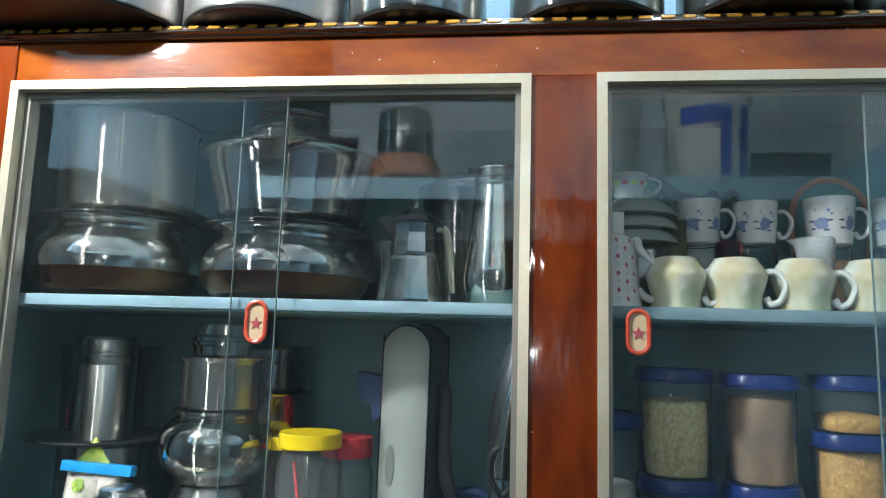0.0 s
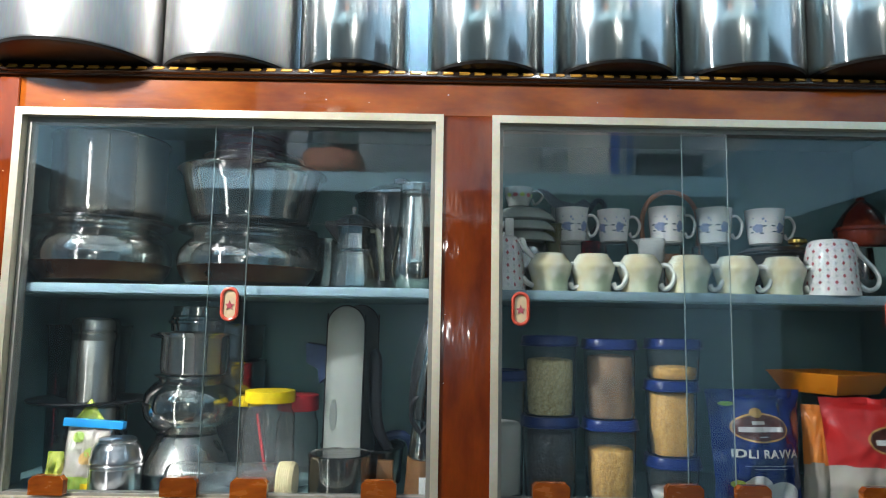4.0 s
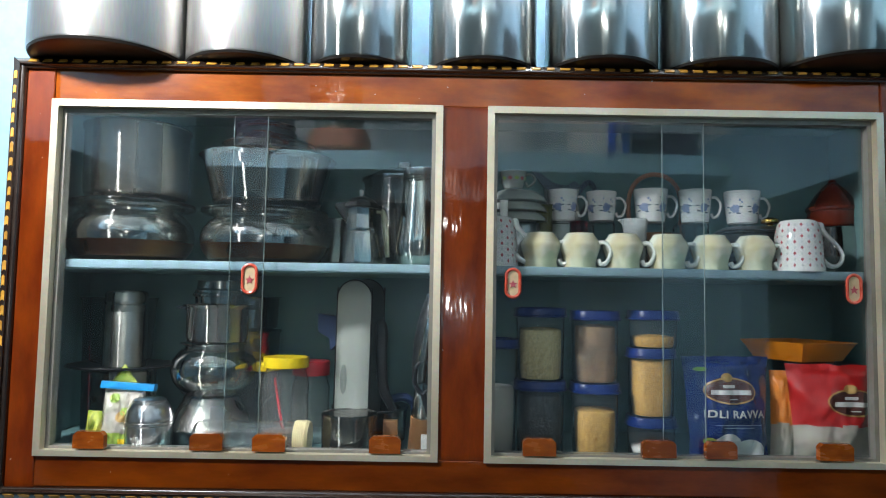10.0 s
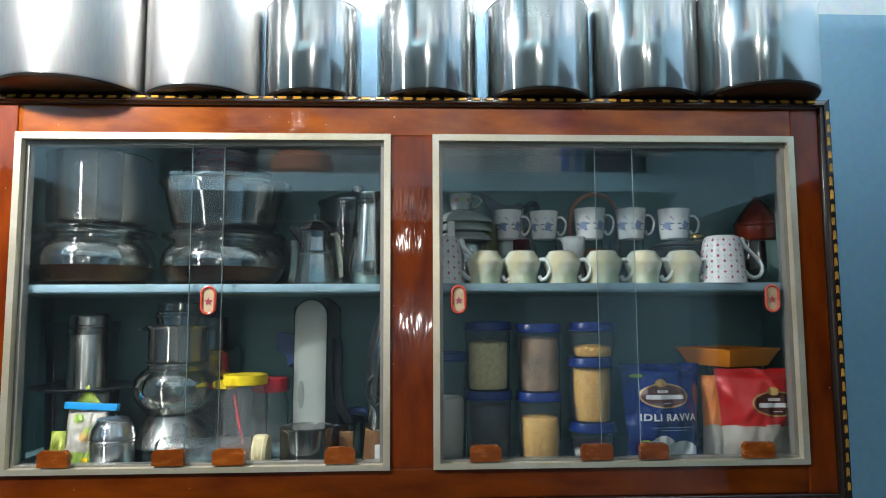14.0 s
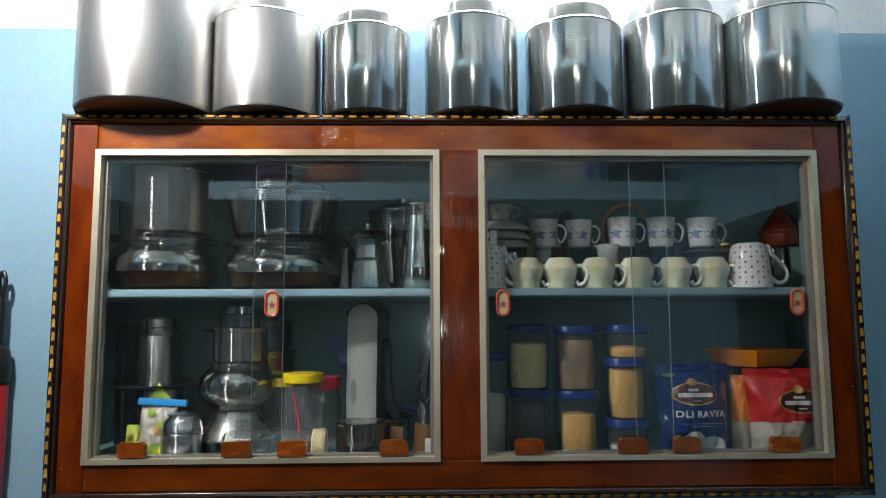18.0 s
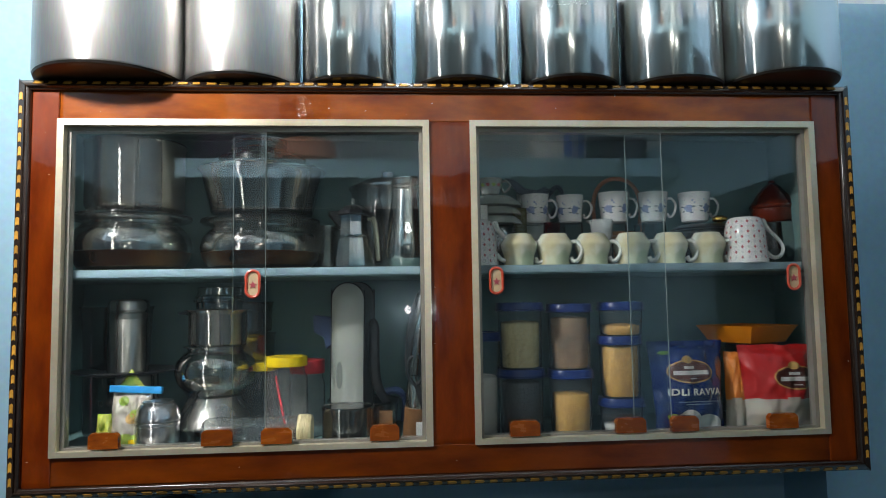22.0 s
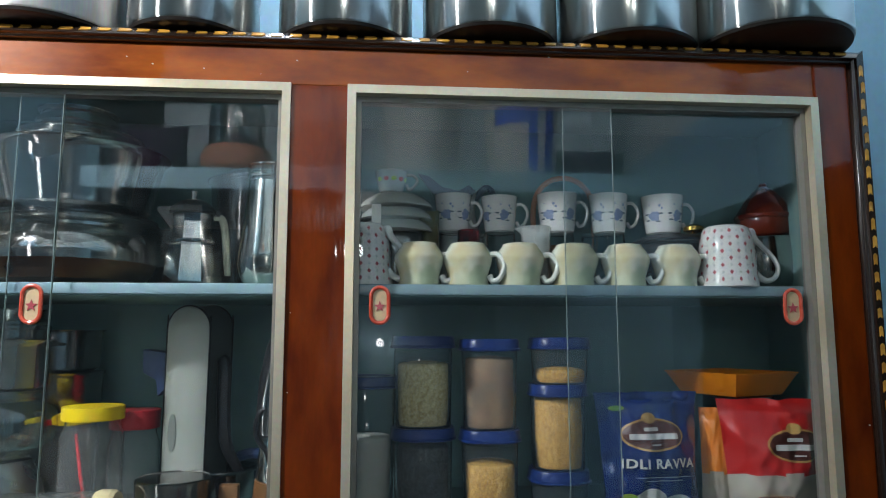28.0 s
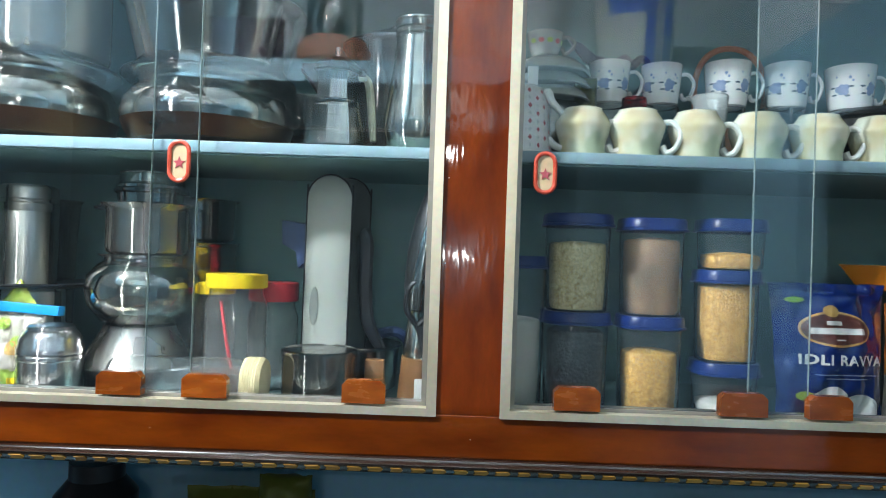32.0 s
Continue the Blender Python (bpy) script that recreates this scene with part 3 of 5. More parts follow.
def star_points(cx, cz, r):
    return [(cx + (r if k % 2 == 0 else r * 0.42) * math.sin(math.pi * k / 5), cz + (r if k % 2 == 0 else r * 0.42) * math.cos(math.pi * k / 5)) for k in range(10)]


def glass_door(x0, x1, y, edge, pull=None):
    z0, z1 = GZ0 + 0.014, GZ1 - 0.018
    pane = part("glass_door", box(x0, x1, y, y + 0.004, z0, z1), GLASS, cabinet, "clear sliding glass door", smooth=False)
    pane.visible_shadow = False
    e = x0 if edge < 0 else x1
    part("ground_edge", box(e - 0.0003, e + 0.0003, y - 0.0002, y + 0.0042, z0, z1), GLASS_EDGE, pane, "pale ground glass edge", smooth=False)
    if pull is not None:
        rim = [(x, y - 0.0022, z) for x, z in stadium(pull, 1.568, 0.0235, 0.0475)]
        part("finger_pull", tube(rim + rim[:1], 0.0027, 8, steps=2), PULL_RED, pane, "raised red border of an oval finger pull")
        part("pull_plate", outline(stadium(pull, 1.568, 0.0215, 0.0455), y - 0.0014, y - 0.0002), PULL_TAN, pane, "tan plate", smooth=False)
        part("star", outline(star_points(pull, 1.566, 0.0078), y - 0.0026, y - 0.0013), RED_PRINT, pane, "red star", smooth=False)
    return pane


glass_door(L0 + 0.017, -0.338, 0.012, 1, -0.360)
glass_door(-0.398, L1 - 0.017, 0.022, -1)
glass_door(R0 + 0.017, 0.411, 0.012, 1, 0.0857)
glass_door(0.343, R1 - 0.017, 0.022, -1, 0.669)
for x0, x1 in ((-0.637, -0.586), (-0.445, -0.391), (-0.342, -0.288), (-0.150, -0.098), (0.103, 0.158), (0.300, 0.356), (0.405, 0.456), (0.592, 0.648)):
    c = 0.006
    part("door_stop", outline([(x0, 1.2845), (x1, 1.2845), (x1, 1.312 - c), (x1 - c, 1.312), (x0 + c, 1.312), (x0, 1.312 - c)], -0.004, 0.0085), TAB_WOOD, cabinet, "small orange-brown wooden stop", smooth=False)

# ---- storage drums on the cabinet ----
def drum(x, front, r, hs, hl, mat, label, cap=0.80):
    y = front + r
    ob = thing("storage_drum", label, "steel drum", group="drums on the cabinet", at=(x, y, CZ1 + 0.001))
    prof = [(0, 0.0065), (r - 0.002, 0.0065), (r, 0.009), (r, hs - 0.007), (r - 0.0014, hs - 0.0055), (r, hs - 0.004), (r - 0.002, hs - 0.0005), (r - 0.008, hs + 0.003), (r * 0.80, hs + 0.005), (0, hs + 0.005)]
    part("body", lathe(prof, 72), mat, ob, sharp=40)
    part("base", lathe([(0, 0.0), (r - 0.012, 0.0), (r - 0.003, 0.002), (r - 0.0012, 0.0060), (0, 0.0060)], 72), DRUM_BASE, ob, "near-black base")
    k = r * cap
    lid = [(0, hs + 0.006), (k, hs + 0.006), (k, hl - 0.006), (k - 0.002, hl - 0.001), (k - 0.008, hl), (0, hl + 0.001)]
    part("lid", lathe(lid, 72), mat, ob, sharp=40)
    return ob


DRUMS = [(-0.6235, -0.095, 0.1325, 0.295, 0.335, SATIN, "large satin aluminium storage drum overhanging the cabinet front"),
         (-0.3905, -0.044, 0.1085, 0.205, 0.240, SATIN, "satin aluminium storage drum with a flat lid"),
         (-0.186, -0.030, 0.0905, 0.183, 0.214, CHROME, "small polished steel storage drum"),
         (0.0315, -0.036, 0.0970, 0.201, 0.236, CHROME, "polished steel storage drum with a flat lid", 0.76),
         (0.2425, -0.050, 0.0985, 0.187, 0.222, CHROME, "polished steel storage drum with dotted engraving", 0.81),
         (0.450, -0.050, 0.1040, 0.202, 0.238, CHROME, "polished steel storage drum with a flat lid", 0.81),
         (0.654, -0.095, 0.1115, 0.196, 0.233, CHROME, "wide polished steel storage drum overhanging the cabinet front", 0.83)]
made_drums = [drum(*d) for d in DRUMS]
dots = bmesh.new()
for row, n in ((0.150, 5), (0.138, 9)):
    for k in range(n):
        for q in range(3):
            a = radians(-132 + k * 6 + (6 if row > 0.14 else 0) + q * 1.3)
            h = row + 0.0035 * math.sin(k * 2.1 + q * 1.7)
            bmesh.ops.create_icosphere(dots, subdivisions=1, radius=0.0011, matrix=Matrix.Translation((0.0987 * math.cos(a), 0.0987 * math.sin(a), h)))
part("engraving", dots, SATIN, made_drums[4], "dotted engraving")

# ---- steel and copper on the upper shelf ----
def vessel(name, label, category, at, profile, mat, seg=64, wall=0.0015, part_name="body", group=""):
    ob = thing(name, label, category, group, at=at)
    part(part_name, lathe(shell(profile, wall), seg), mat, ob)
    return ob


def handi(x, y, z, r, label, tall=1.0):
    """A low round-bellied cooking pot with a copper base and a flared rim."""
    ob = thing("cooking_pot", label, "pot", at=(x, y, z))
    low = [(r * 0.62, 0.0), (r * 0.86, 0.008), (r * 0.95, 0.022), (r * 0.985, 0.034)]
    up = [(r * 0.985, 0.034), (r, 0.046), (r * 0.97, 0.062), (r * 0.88, 0.076), (r * 0.80, 0.083), (r * 0.80, 0.087), (r * 0.97, 0.092), (r * 1.0, 0.0945), (r * 0.98, 0.096), (r * 0.79, 0.091), (r * 0.78, 0.084)]
    low, up = [(q, h * tall) for q, h in low], [(q, h * tall) for q, h in up]
    part("copper_base", lathe([(0, 0)] + low, 64), COPPER, ob, "brown copper base")
    part("body", lathe(up, 64), STEEL, ob)
    part("lid", lathe([(q, h * tall) for q, h in ((r * 0.99, 0.0975), (r * 0.995, 0.0995), (r * 0.84, 0.1035), (r * 0.5, 0.107), (0, 0.108))], 64), STEEL_DARK, ob, "flat dark steel lid")
    return ob


handi(-0.619, 0.135, SHELF, 0.1125, "round-bellied copper-bottomed steel pot on the shelf", 1.10)
handi(-0.3685, 0.135, SHELF, 0.1165, "round-bellied copper-bottomed steel pot under a basin")
vessel("tall_pot", "straight-sided polished steel pot standing on another pot", "pot", (-0.615, 0.138, SHELF + 0.1193),
       [(0.080, 0.0), (0.088, 0.003), (0.0918, 0.010), (0.0918, 0.124), (0.0945, 0.128), (0.0955, 0.130), (0.0940, 0.132)], BRUSHED)
ob = thing("pot_lid", "flat steel lid with a knob on the tall pot", "lid", at=(-0.615, 0.138, SHELF + 0.2515))
part("plate", lathe([(0, 0), (0.0935, 0), (0.0950, 0.002), (0.076, 0.008), (0, 0.011)], 56), STEEL, ob)
part("knob", lathe([(0.006, 0.0105), (0.005, 0.0125), (0.010, 0.0145), (0.008, 0.0170), (0, 0.0175)], 20), STEEL, ob)
ob = vessel("steel_basin", "wide flared steel basin with ringed sides resting on the pot lid", "basin", (-0.366, 0.138, SHELF + 0.1085),
            [(0.082, 0.0), (0.096, 0.002), (0.1000, 0.006), (0.1010, 0.012)] + [(0.1010 + 0.013 * k / 9 + 0.0007 * (k % 2), 0.014 + 0.054 * k / 9) for k in range(10)]
            + [(0.1160, 0.078), (0.1190, 0.084), (0.1240, 0.0885), (0.1265, 0.0900), (0.1255, 0.0915)], STEEL)
ob = thing("domed_lid", "stepped steel lid on the basin", "lid", at=(-0.366, 0.138, SHELF + 0.2005))
part("dome", lathe([(0, 0), (0.114, 0), (0.1155, 0.002), (0.104, 0.008), (0.090, 0.013), (0.086, 0.014), (0.0845, 0.020), (0.087, 0.0225), (0.086, 0.025), (0.070, 0.028), (0, 0.029)], 56), STEEL, ob)
ob = vessel("small_pot", "small steel pot with a grooved neck on the lid", "pot", (-0.372, 0.138, SHELF + 0.2300), [(0.044, 0), (0.054, 0.002), (0.058, 0.010), (0.056, 0.019), (0.050, 0.025), (0.050, 0.028), (0.0545, 0.031), (0.055, 0.0325)], STEEL)

# moka pot with eight facets
ob = thing("coffee_maker", "faceted aluminium stovetop coffee maker with a dark lid", "coffee maker", at=(-0.183, 0.085, SHELF), turn=14)
part("boiler", lathe([(0, 0), (0.0385, 0), (0.0395, 0.002), (0.0395, 0.005), (0.0330, 0.056), (0.0310, 0.060), (0, 0.060)], 8), MOKA, ob, smooth=False)
part("collar", lathe([(0.0300, 0.0602), (0.0306, 0.0612), (0.0304, 0.0640), (0.0295, 0.0650), (0, 0.0650)], 24), MOKA, ob)
part("jug", lathe([(0, 0.0652), (0.0295, 0.0652), (0.0270, 0.090), (0.0290, 0.1020), (0, 0.1020)], 8), MOKA, ob, smooth=False)
part("lid", lathe([(0, 0.1022), (0.0335, 0.1022), (0.0340, 0.1050), (0.0300, 0.1120), (0.0180, 0.1210), (0.006, 0.1250), (0, 0.1255)], 8), BURNT, ob, "dark peaked lid", smooth=False)
part("knob", lathe([(0.0035, 0.1250), (0.003, 0.128), (0.0042, 0.131), (0.0042, 0.1365), (0, 0.1375)], 12), STEEL, ob, "steel pin knob")
part("spout", outline([(-0.024, 0.074), (-0.047, 0.104), (-0.046, 0.110), (-0.026, 0.112)], -0.009, 0.009), BURNT, ob, smooth=False)
part("hinge", box(0.028, 0.037, -0.006, 0.006, 0.100, 0.109, 0.001), BURNT, ob, "dark hinge block")
part("handle", tube([(0.028, 0.0, 0.099), (0.039, 0.0, 0.098), (0.044, 0.0, 0.080), (0.048, 0.0, 0.040), (0.050, 0.0, 0.016)], [0.0045, 0.0052, 0.0055, 0.005, 0.004], 8), MOKA_GRIP, ob, "pale grey-green grip handle")

ob = thing("steel_jug", "tall polished steel jug with a ringed neck", "jug", at=(-0.076, 0.094, SHELF))
part("body", lathe(shell([(0.024, 0.0), (0.032, 0.003), (0.041, 0.014), (0.0450, 0.030), (0.0440, 0.046), (0.0405, 0.072), (0.0365, 0.105), (0.0330, 0.138), (0.0315, 0.152), (0.0335, 0.155), (0.0315, 0.1585), (0.0335, 0.162), (0.0318, 0.1655), (0.0330, 0.172), (0.0310, 0.174)], 0.0012), 56), STEEL, ob)
part("lid", lathe([(0, 0.1745), (0.0335, 0.1745), (0.0335, 0.177), (0.018, 0.180), (0, 0.181)], 40), STEEL, ob)
ob = thing("dark_pot", "dark steel pot with a wide lid behind the jug", "pot", at=(-0.115, 0.235, SHELF))
part("body", lathe(shell([(0.060, 0), (0.072, 0.006), (0.078, 0.06), (0.080, 0.17), (0.083, 0.176)], 0.0015), 48), STEEL_DARK, ob)
part("lid", lathe([(0, 0.177), (0.086, 0.177), (0.086, 0.181), (0.05, 0.198), (0.012, 0.203), (0.013, 0.216), (0, 0.218)], 48), STEEL_DARK, ob)
ob = thing("dark_kadai", "dark iron pan standing behind the pots", "pan", at=(-0.245, 0.25, SHELF))
part("body", lathe(shell([(0.05, 0), (0.068, 0.01), (0.075, 0.09), (0.078, 0.095)], 0.002), 40), STEEL_DARK, ob)
part("handle", tube([(0.074, 0, 0.085), (0.095, 0, 0.10), (0.10, 0, 0.125)], 0.006, 8), BLACK, ob, "black handle")

# ---- cups and china ----
def cup_handle(r, z0, z1, out, mat, ob, turn=-14, thick=0.0036, curl=True):
    c, s = math.cos(radians(turn)), math.sin(radians(turn))
    line = [(r - 0.003, z1), (r + out * 0.55, z1 + 0.001), (r + out, z1 - (z1 - z0) * 0.38), (r + out * 0.72, z0 + 0.003), (r + out * 0.25, z0 - 0.002), (r - 0.004 if not curl else r + 0.0005, z0 + 0.006)]
    part("handle", tube([(a * c, a * s, b) for a, b in line], [thick * 1.15, thick, thick, thick, thick * 1.1, thick * 1.2], 10, flat=1.3), mat, ob)


def marbled_cup(x, y, turn):
    ob = thing("tea_cup", "cream and green marbled china tea cup turned upside down", "cup", group="row of marbled cups", at=(x, y, SHELF))
    prof = [(0.0282, 0.0), (0.0298, 0.0008), (0.0300, 0.004), (0.0291, 0.010), (0.0297, 0.018), (0.0325, 0.027), (0.0352, 0.036), (0.0362, 0.0405), (0.0357, 0.0445), (0.0315, 0.0525), (0.0272, 0.0585), (0.0258, 0.0600), (0.0252, 0.0625), (0.0230, 0.0634), (0.0218, 0.0615), (0, 0.0610)]
    part("bowl", lathe([(0, 0.055), (0.020, 0.054), (0.0225, 0.012)] + prof, 40), MARBLED, ob)
    cup_handle(0.0318, 0.010, 0.045, 0.0225, CUP_WHITE, ob, turn, 0.0040)


for x, turn in ((0.141, -10), (0.2115, -20), (0.2885, -16), (0.368, -12), (0.446, -14), (0.5235, -18)):
    marbled_cup(x, 0.075, turn)


def on_side(bm, shape, r_at, angle, z, size, lift=0.0004):
    """Lay a small flat print, given as an outline, on a turned side."""
    vs = []
    for u, v in shape:
        r = r_at(z + v * size) + lift
        a = angle + u * size / r
        vs.append(bm.verts.new((r * math.cos(a), r * math.sin(a), z + v * size)))
    bm.faces.new(vs)


DIAMOND = [(0, -1), (0.8, 0), (0, 1), (-0.8, 0)]


def diamond_mug(x, y, turn):
    ob = thing("mug", "white china mug printed with red and grey diamonds, upside down", "mug", group="diamond mugs", at=(x, y, SHELF))
    r_at = lambda z: 0.0425 - 0.0035 * min(1, max(0, z / 0.060)) - 0.0085 * max(0, (z - 0.055) / 0.037) ** 2 + (0.0012 if z < 0.010 else 0)
    prof = [(0.0425, 0.0), (0.0437, 0.0015)] + [(r_at(0.006 + 0.0825 * k / 8), 0.006 + 0.0825 * k / 8) for k in range(9)] + [(0.0275, 0.0918), (0.0245, 0.0925), (0.0235, 0.0905), (0, 0.090)]
    part("bowl", lathe([(0, 0.084), (0.026, 0.082), (0.038, 0.006)] + prof, 48), CHINA, ob)
    for name, mat, phase in (("red_diamonds", RED_PRINT, 0), ("grey_diamonds", GREY_PRINT, 1)):
        bm = bmesh.new()
        for row in range(8):
            for k in range(22):
                if (row + k) % 2 == phase:
                    on_side(bm, DIAMOND, r_at, 2 * math.pi * k / 22 + 0.1, 0.011 + row * 0.0102, 0.0036 if phase == 0 else 0.0031)
        part(name, bm, mat, ob, "printed diamonds", smooth=False)
    c, s = math.cos(radians(turn)), math.sin(radians(turn))
    line = [(0.0300, 0.080), (0.0375, 0.085), (0.0415, 0.074), (0.052, 0.062), (0.0665, 0.046), (0.0735, 0.030), (0.069, 0.016), (0.057, 0.011), (0.046, 0.016), (0.040, 0.024)]
    part("handle", tube([(a * c, a * s, z) for a, z in line], [0.0050, 0.0054, 0.0050, 0.0040, 0.0036, 0.0036, 0.0038, 0.0042, 0.0048, 0.0044], 10, flat=1.3), CHINA, ob, "scrolled white handle")


diamond_mug(0.060, 0.090, -20)
diamond_mug(0.600, 0.070, -8)

PETAL = [(0, 0), (0.5, 0.35), (0.55, 0.85), (0.15, 1.1), (-0.3, 0.95), (-0.4, 0.4)]


def flower_cup(x, y, z, r, h, turn):
    ob = thing("coffee_cup", "white china coffee cup with a blue flower, standing on a tumbler", "cup", group="flowered cups", at=(x, y, z), turn=turn)
    r_at = lambda q: r * (0.80 + 0.20 * min(1, max(0, q / h)) ** 0.7)
    prof = [(r * 0.6, 0.0), (r * 0.62, 0.001)] + [(r_at(h * k / 8), 0.002 + (h - 0.002) * k / 8) for k in range(9)]
    part("bowl", lathe(shell(prof, 0.002), 40), CHINA, ob)
    bm, green = bmesh.new(), bmesh.new()
    for side in (-0.9, 0.35):
        a0 = -math.pi / 2 + side
        for k in range(5):
            q = 2 * math.pi * k / 5 + side
            rot = [(u * math.cos(q) - v * math.sin(q), u * math.sin(q) + v * math.cos(q)) for u, v in PETAL]
            on_side(bm, rot, r_at, a0, h * 0.44, h * (0.115 if k % 2 else 0.145))
        for du, dv, size in ((0.30, 0.66, 0.045), (0.42, 0.60, 0.035), (-0.22, 0.70, 0.030)):
            on_side(bm, PETAL, r_at, a0 + du, h * dv, h * size * 1.6)
        for k, (du, dv) in enumerate(((-0.36, 0.34), (0.22, 0.30), (-0.42, 0.50), (0.36, 0.50))):
            on_side(green, ellipse(0, 0, 1.0, 0.35, 8), r_at, a0 + du, h * dv, h * 0.065)
    part("blue_flower", bm, BLUE_PRINT, ob, "printed blue flowers", smooth=False)
    part("leaf_print", green, GREEN_PRINT, ob, "printed dark leaves", smooth=False)
    cup_handle(r * 0.93, h * 0.22, h * 0.78, 0.019, CHINA, ob, -8 - turn, 0.0028)


def tumbler(x, y, z, r, h, label="clear glass tumbler turned upside down", mat=TUMBLER):
    ob = thing("tumbler", label, "glass", group="tumblers behind the cups", at=(x, y, z))
    g = part("glass_wall", lathe(shell([(r, 0), (r * 1.02, 0.002), (r * 0.95, h * 0.5), (r * 0.86, h - 0.001), (r * 0.80, h)], 0.003), 32), mat, ob)
    g.visible_shadow = False


for x, r, h, turn in ((0.203, 0.0305, 0.062, 20), (0.280, 0.0300, 0.060, -12), (0.378, 0.0335, 0.066, 10), (0.466, 0.0325, 0.066, -6), (0.560, 0.0350, 0.065, 4)):
    tumbler(x, 0.205, SHELF, 0.030, 0.098)
    flower_cup(x, 0.205, SHELF + 0.0985, r, h, turn)
tumbler(0.232, 0.150, SHELF, 0.024, 0.086)
tumbler(0.330, 0.148, SHELF, 0.025, 0.084)
tumbler(0.425, 0.150, SHELF, 0.025, 0.088)
tumbler(0.218, 0.118, SHELF, 0.019, 0.090, "small red glass bottle behind the cups", clear("red_glass", (0.75, 0.08, 0.10), 0.0, 1.3))
ob = thing("small_creamer", "small milky glass creamer behind the marbled cups", "creamer", at=(0.322, 0.118, SHELF))
part("body", lathe(shell([(0.014, 0), (0.018, 0.004), (0.020, 0.05), (0.0225, 0.082), (0.0235, 0.094), (0.022, 0.096)], 0.0018), 32), MILKY, ob)
part("spout", outline([(-0.021, 0.084), (-0.033, 0.094), (-0.021, 0.095)], -0.006, 0.006), MILKY, ob, smooth=False)
ob = thing("cane_basket", "small brown cane basket with an arched handle at the back", "basket", at=(0.404, 0.262, SHELF))
part("bowl", lathe(shell([(0.036, 0), (0.040, 0.004), (0.044, 0.040), (0.048, 0.078), (0.050, 0.082)], 0.002), 40), BROWN_PACK, ob)
part("handle", tube([(0.049 * math.cos(math.pi * k / 10) * (1 + 0.55 * math.sin(math.pi * k / 10)), 0, 0.075 + 0.132 * math.sin(math.pi * k / 10) ** 0.8) for k in range(11)], 0.0048, 8, steps=3), CLAY, ob, "brown arched handle")
# stacked bowls with a cup on top
ob = thing("steel_tin", "dark steel tin holding a stack of bowls", "tin", at=(0.108, 0.175, SHELF))
part("body", lathe([(0, 0), (0.046, 0), (0.048, 0.002), (0.048, 0.086), (0.046, 0.089), (0, 0.09)], 40), STEEL_DARK, ob)
for k in range(3):
    ob = thing("stacked_bowl", "grey-glazed china bowl stacked upside down", "bowl", group="stacked bowls", at=(0.108, 0.172, SHELF + 0.091 + k * 0.019))
    part("dish", lathe([(0, 0.022), (0.03, 0.020), (0.052, 0.004), (0.057, 0.0), (0.0595, 0.0015), (0.056, 0.009), (0.040, 0.0215), (0.030, 0.0245), (0, 0.0245)] if k == 2 else
               [(0.045, 0.004), (0.057, 0.0), (0.0595, 0.0015), (0.056, 0.009), (0.047, 0.017), (0.044, 0.016)], 48), DULL_CHINA, ob)
ob = thing("small_cup", "small green-tinted china cup on the stacked bowls", "cup", at=(0.100, 0.165, SHELF + 0.1545))
part("bowl", lathe(shell([(0.014, 0), (0.018, 0.002), (0.023, 0.016), (0.026, 0.034), (0.025, 0.035)], 0.0018), 36), DULL_CHINA, ob)
cup_handle(0.024, 0.008, 0.028, 0.018, DULL_CHINA, ob, -10, 0.0026)
red, green = bmesh.new(), bmesh.new()
for k in range(5):
    on_side(red if k % 2 else green, ellipse(0, 0, 1.0, 0.8, 10), lambda q: 0.0185 + 0.0085 * min(1, max(0, (q - 0.002) / 0.032)), radians(-140 + 30 * k), 0.020, 0.0045, 0.0008)
part("red_print", red, RED_PRINT, ob, "red printed fruit", smooth=False)
part("green_print", green, PACK_GREEN, ob, "green printed leaves", smooth=False)
ob = thing("paper_tag", "small white paper tag leaning on the stacked bowls", "label", at=(0.078, 0.108, SHELF + 0.0925))
part("card", box(-0.007, 0.007, -0.0008, 0.0008, 0.0, 0.034), WHITE_CARD, ob, smooth=False)
# china pitcher with dark leafy handle
ob = thing("china_pitcher", "dark blue leaf-patterned china pitcher at the back", "pitcher", at=(0.215, 0.285, SHELF))
part("body", lathe(shell([(0.03, 0), (0.040, 0.01), (0.045, 0.06), (0.040, 0.11), (0.034, 0.15), (0.038, 0.176), (0.037, 0.178)], 0.003), 40), CHINA, ob)
part("handle", tube([(0.030, -0.01, 0.165), (0.052, -0.01, 0.190), (0.066, -0.01, 0.178), (0.058, -0.01, 0.150), (0.036, -0.01, 0.120)], [0.007, 0.006, 0.0055, 0.005, 0.004], 10), GREEN_PRINT, ob, "dark curled handle")
part("leaf", outline([(-0.07, 0.205), (-0.050, 0.200), (-0.028, 0.182), (0.0, 0.176), (0.018, 0.186), (0.03, 0.176), (0.018, 0.160), (-0.02, 0.158), (-0.045, 0.172)], -0.050, -0.044), GREEN_PRINT, ob, "dark leaf ornament", smooth=False)
# dark pan with a brass knob, red glazed pot
ob = thing("dark_pan", "black pan with a brass knob on its lid", "pan", at=(0.552, 0.150, SHELF))
part("body", lathe([(0, 0), (0.046, 0), (0.056, 0.006), (0.060, 0.070), (0.064, 0.074), (0, 0.074)], 44), BLACK, ob)
part("lid", lathe([(0, 0.0745), (0.066, 0.0745), (0.067, 0.078), (0.050, 0.086), (0, 0.089)], 44), BLACK, ob)
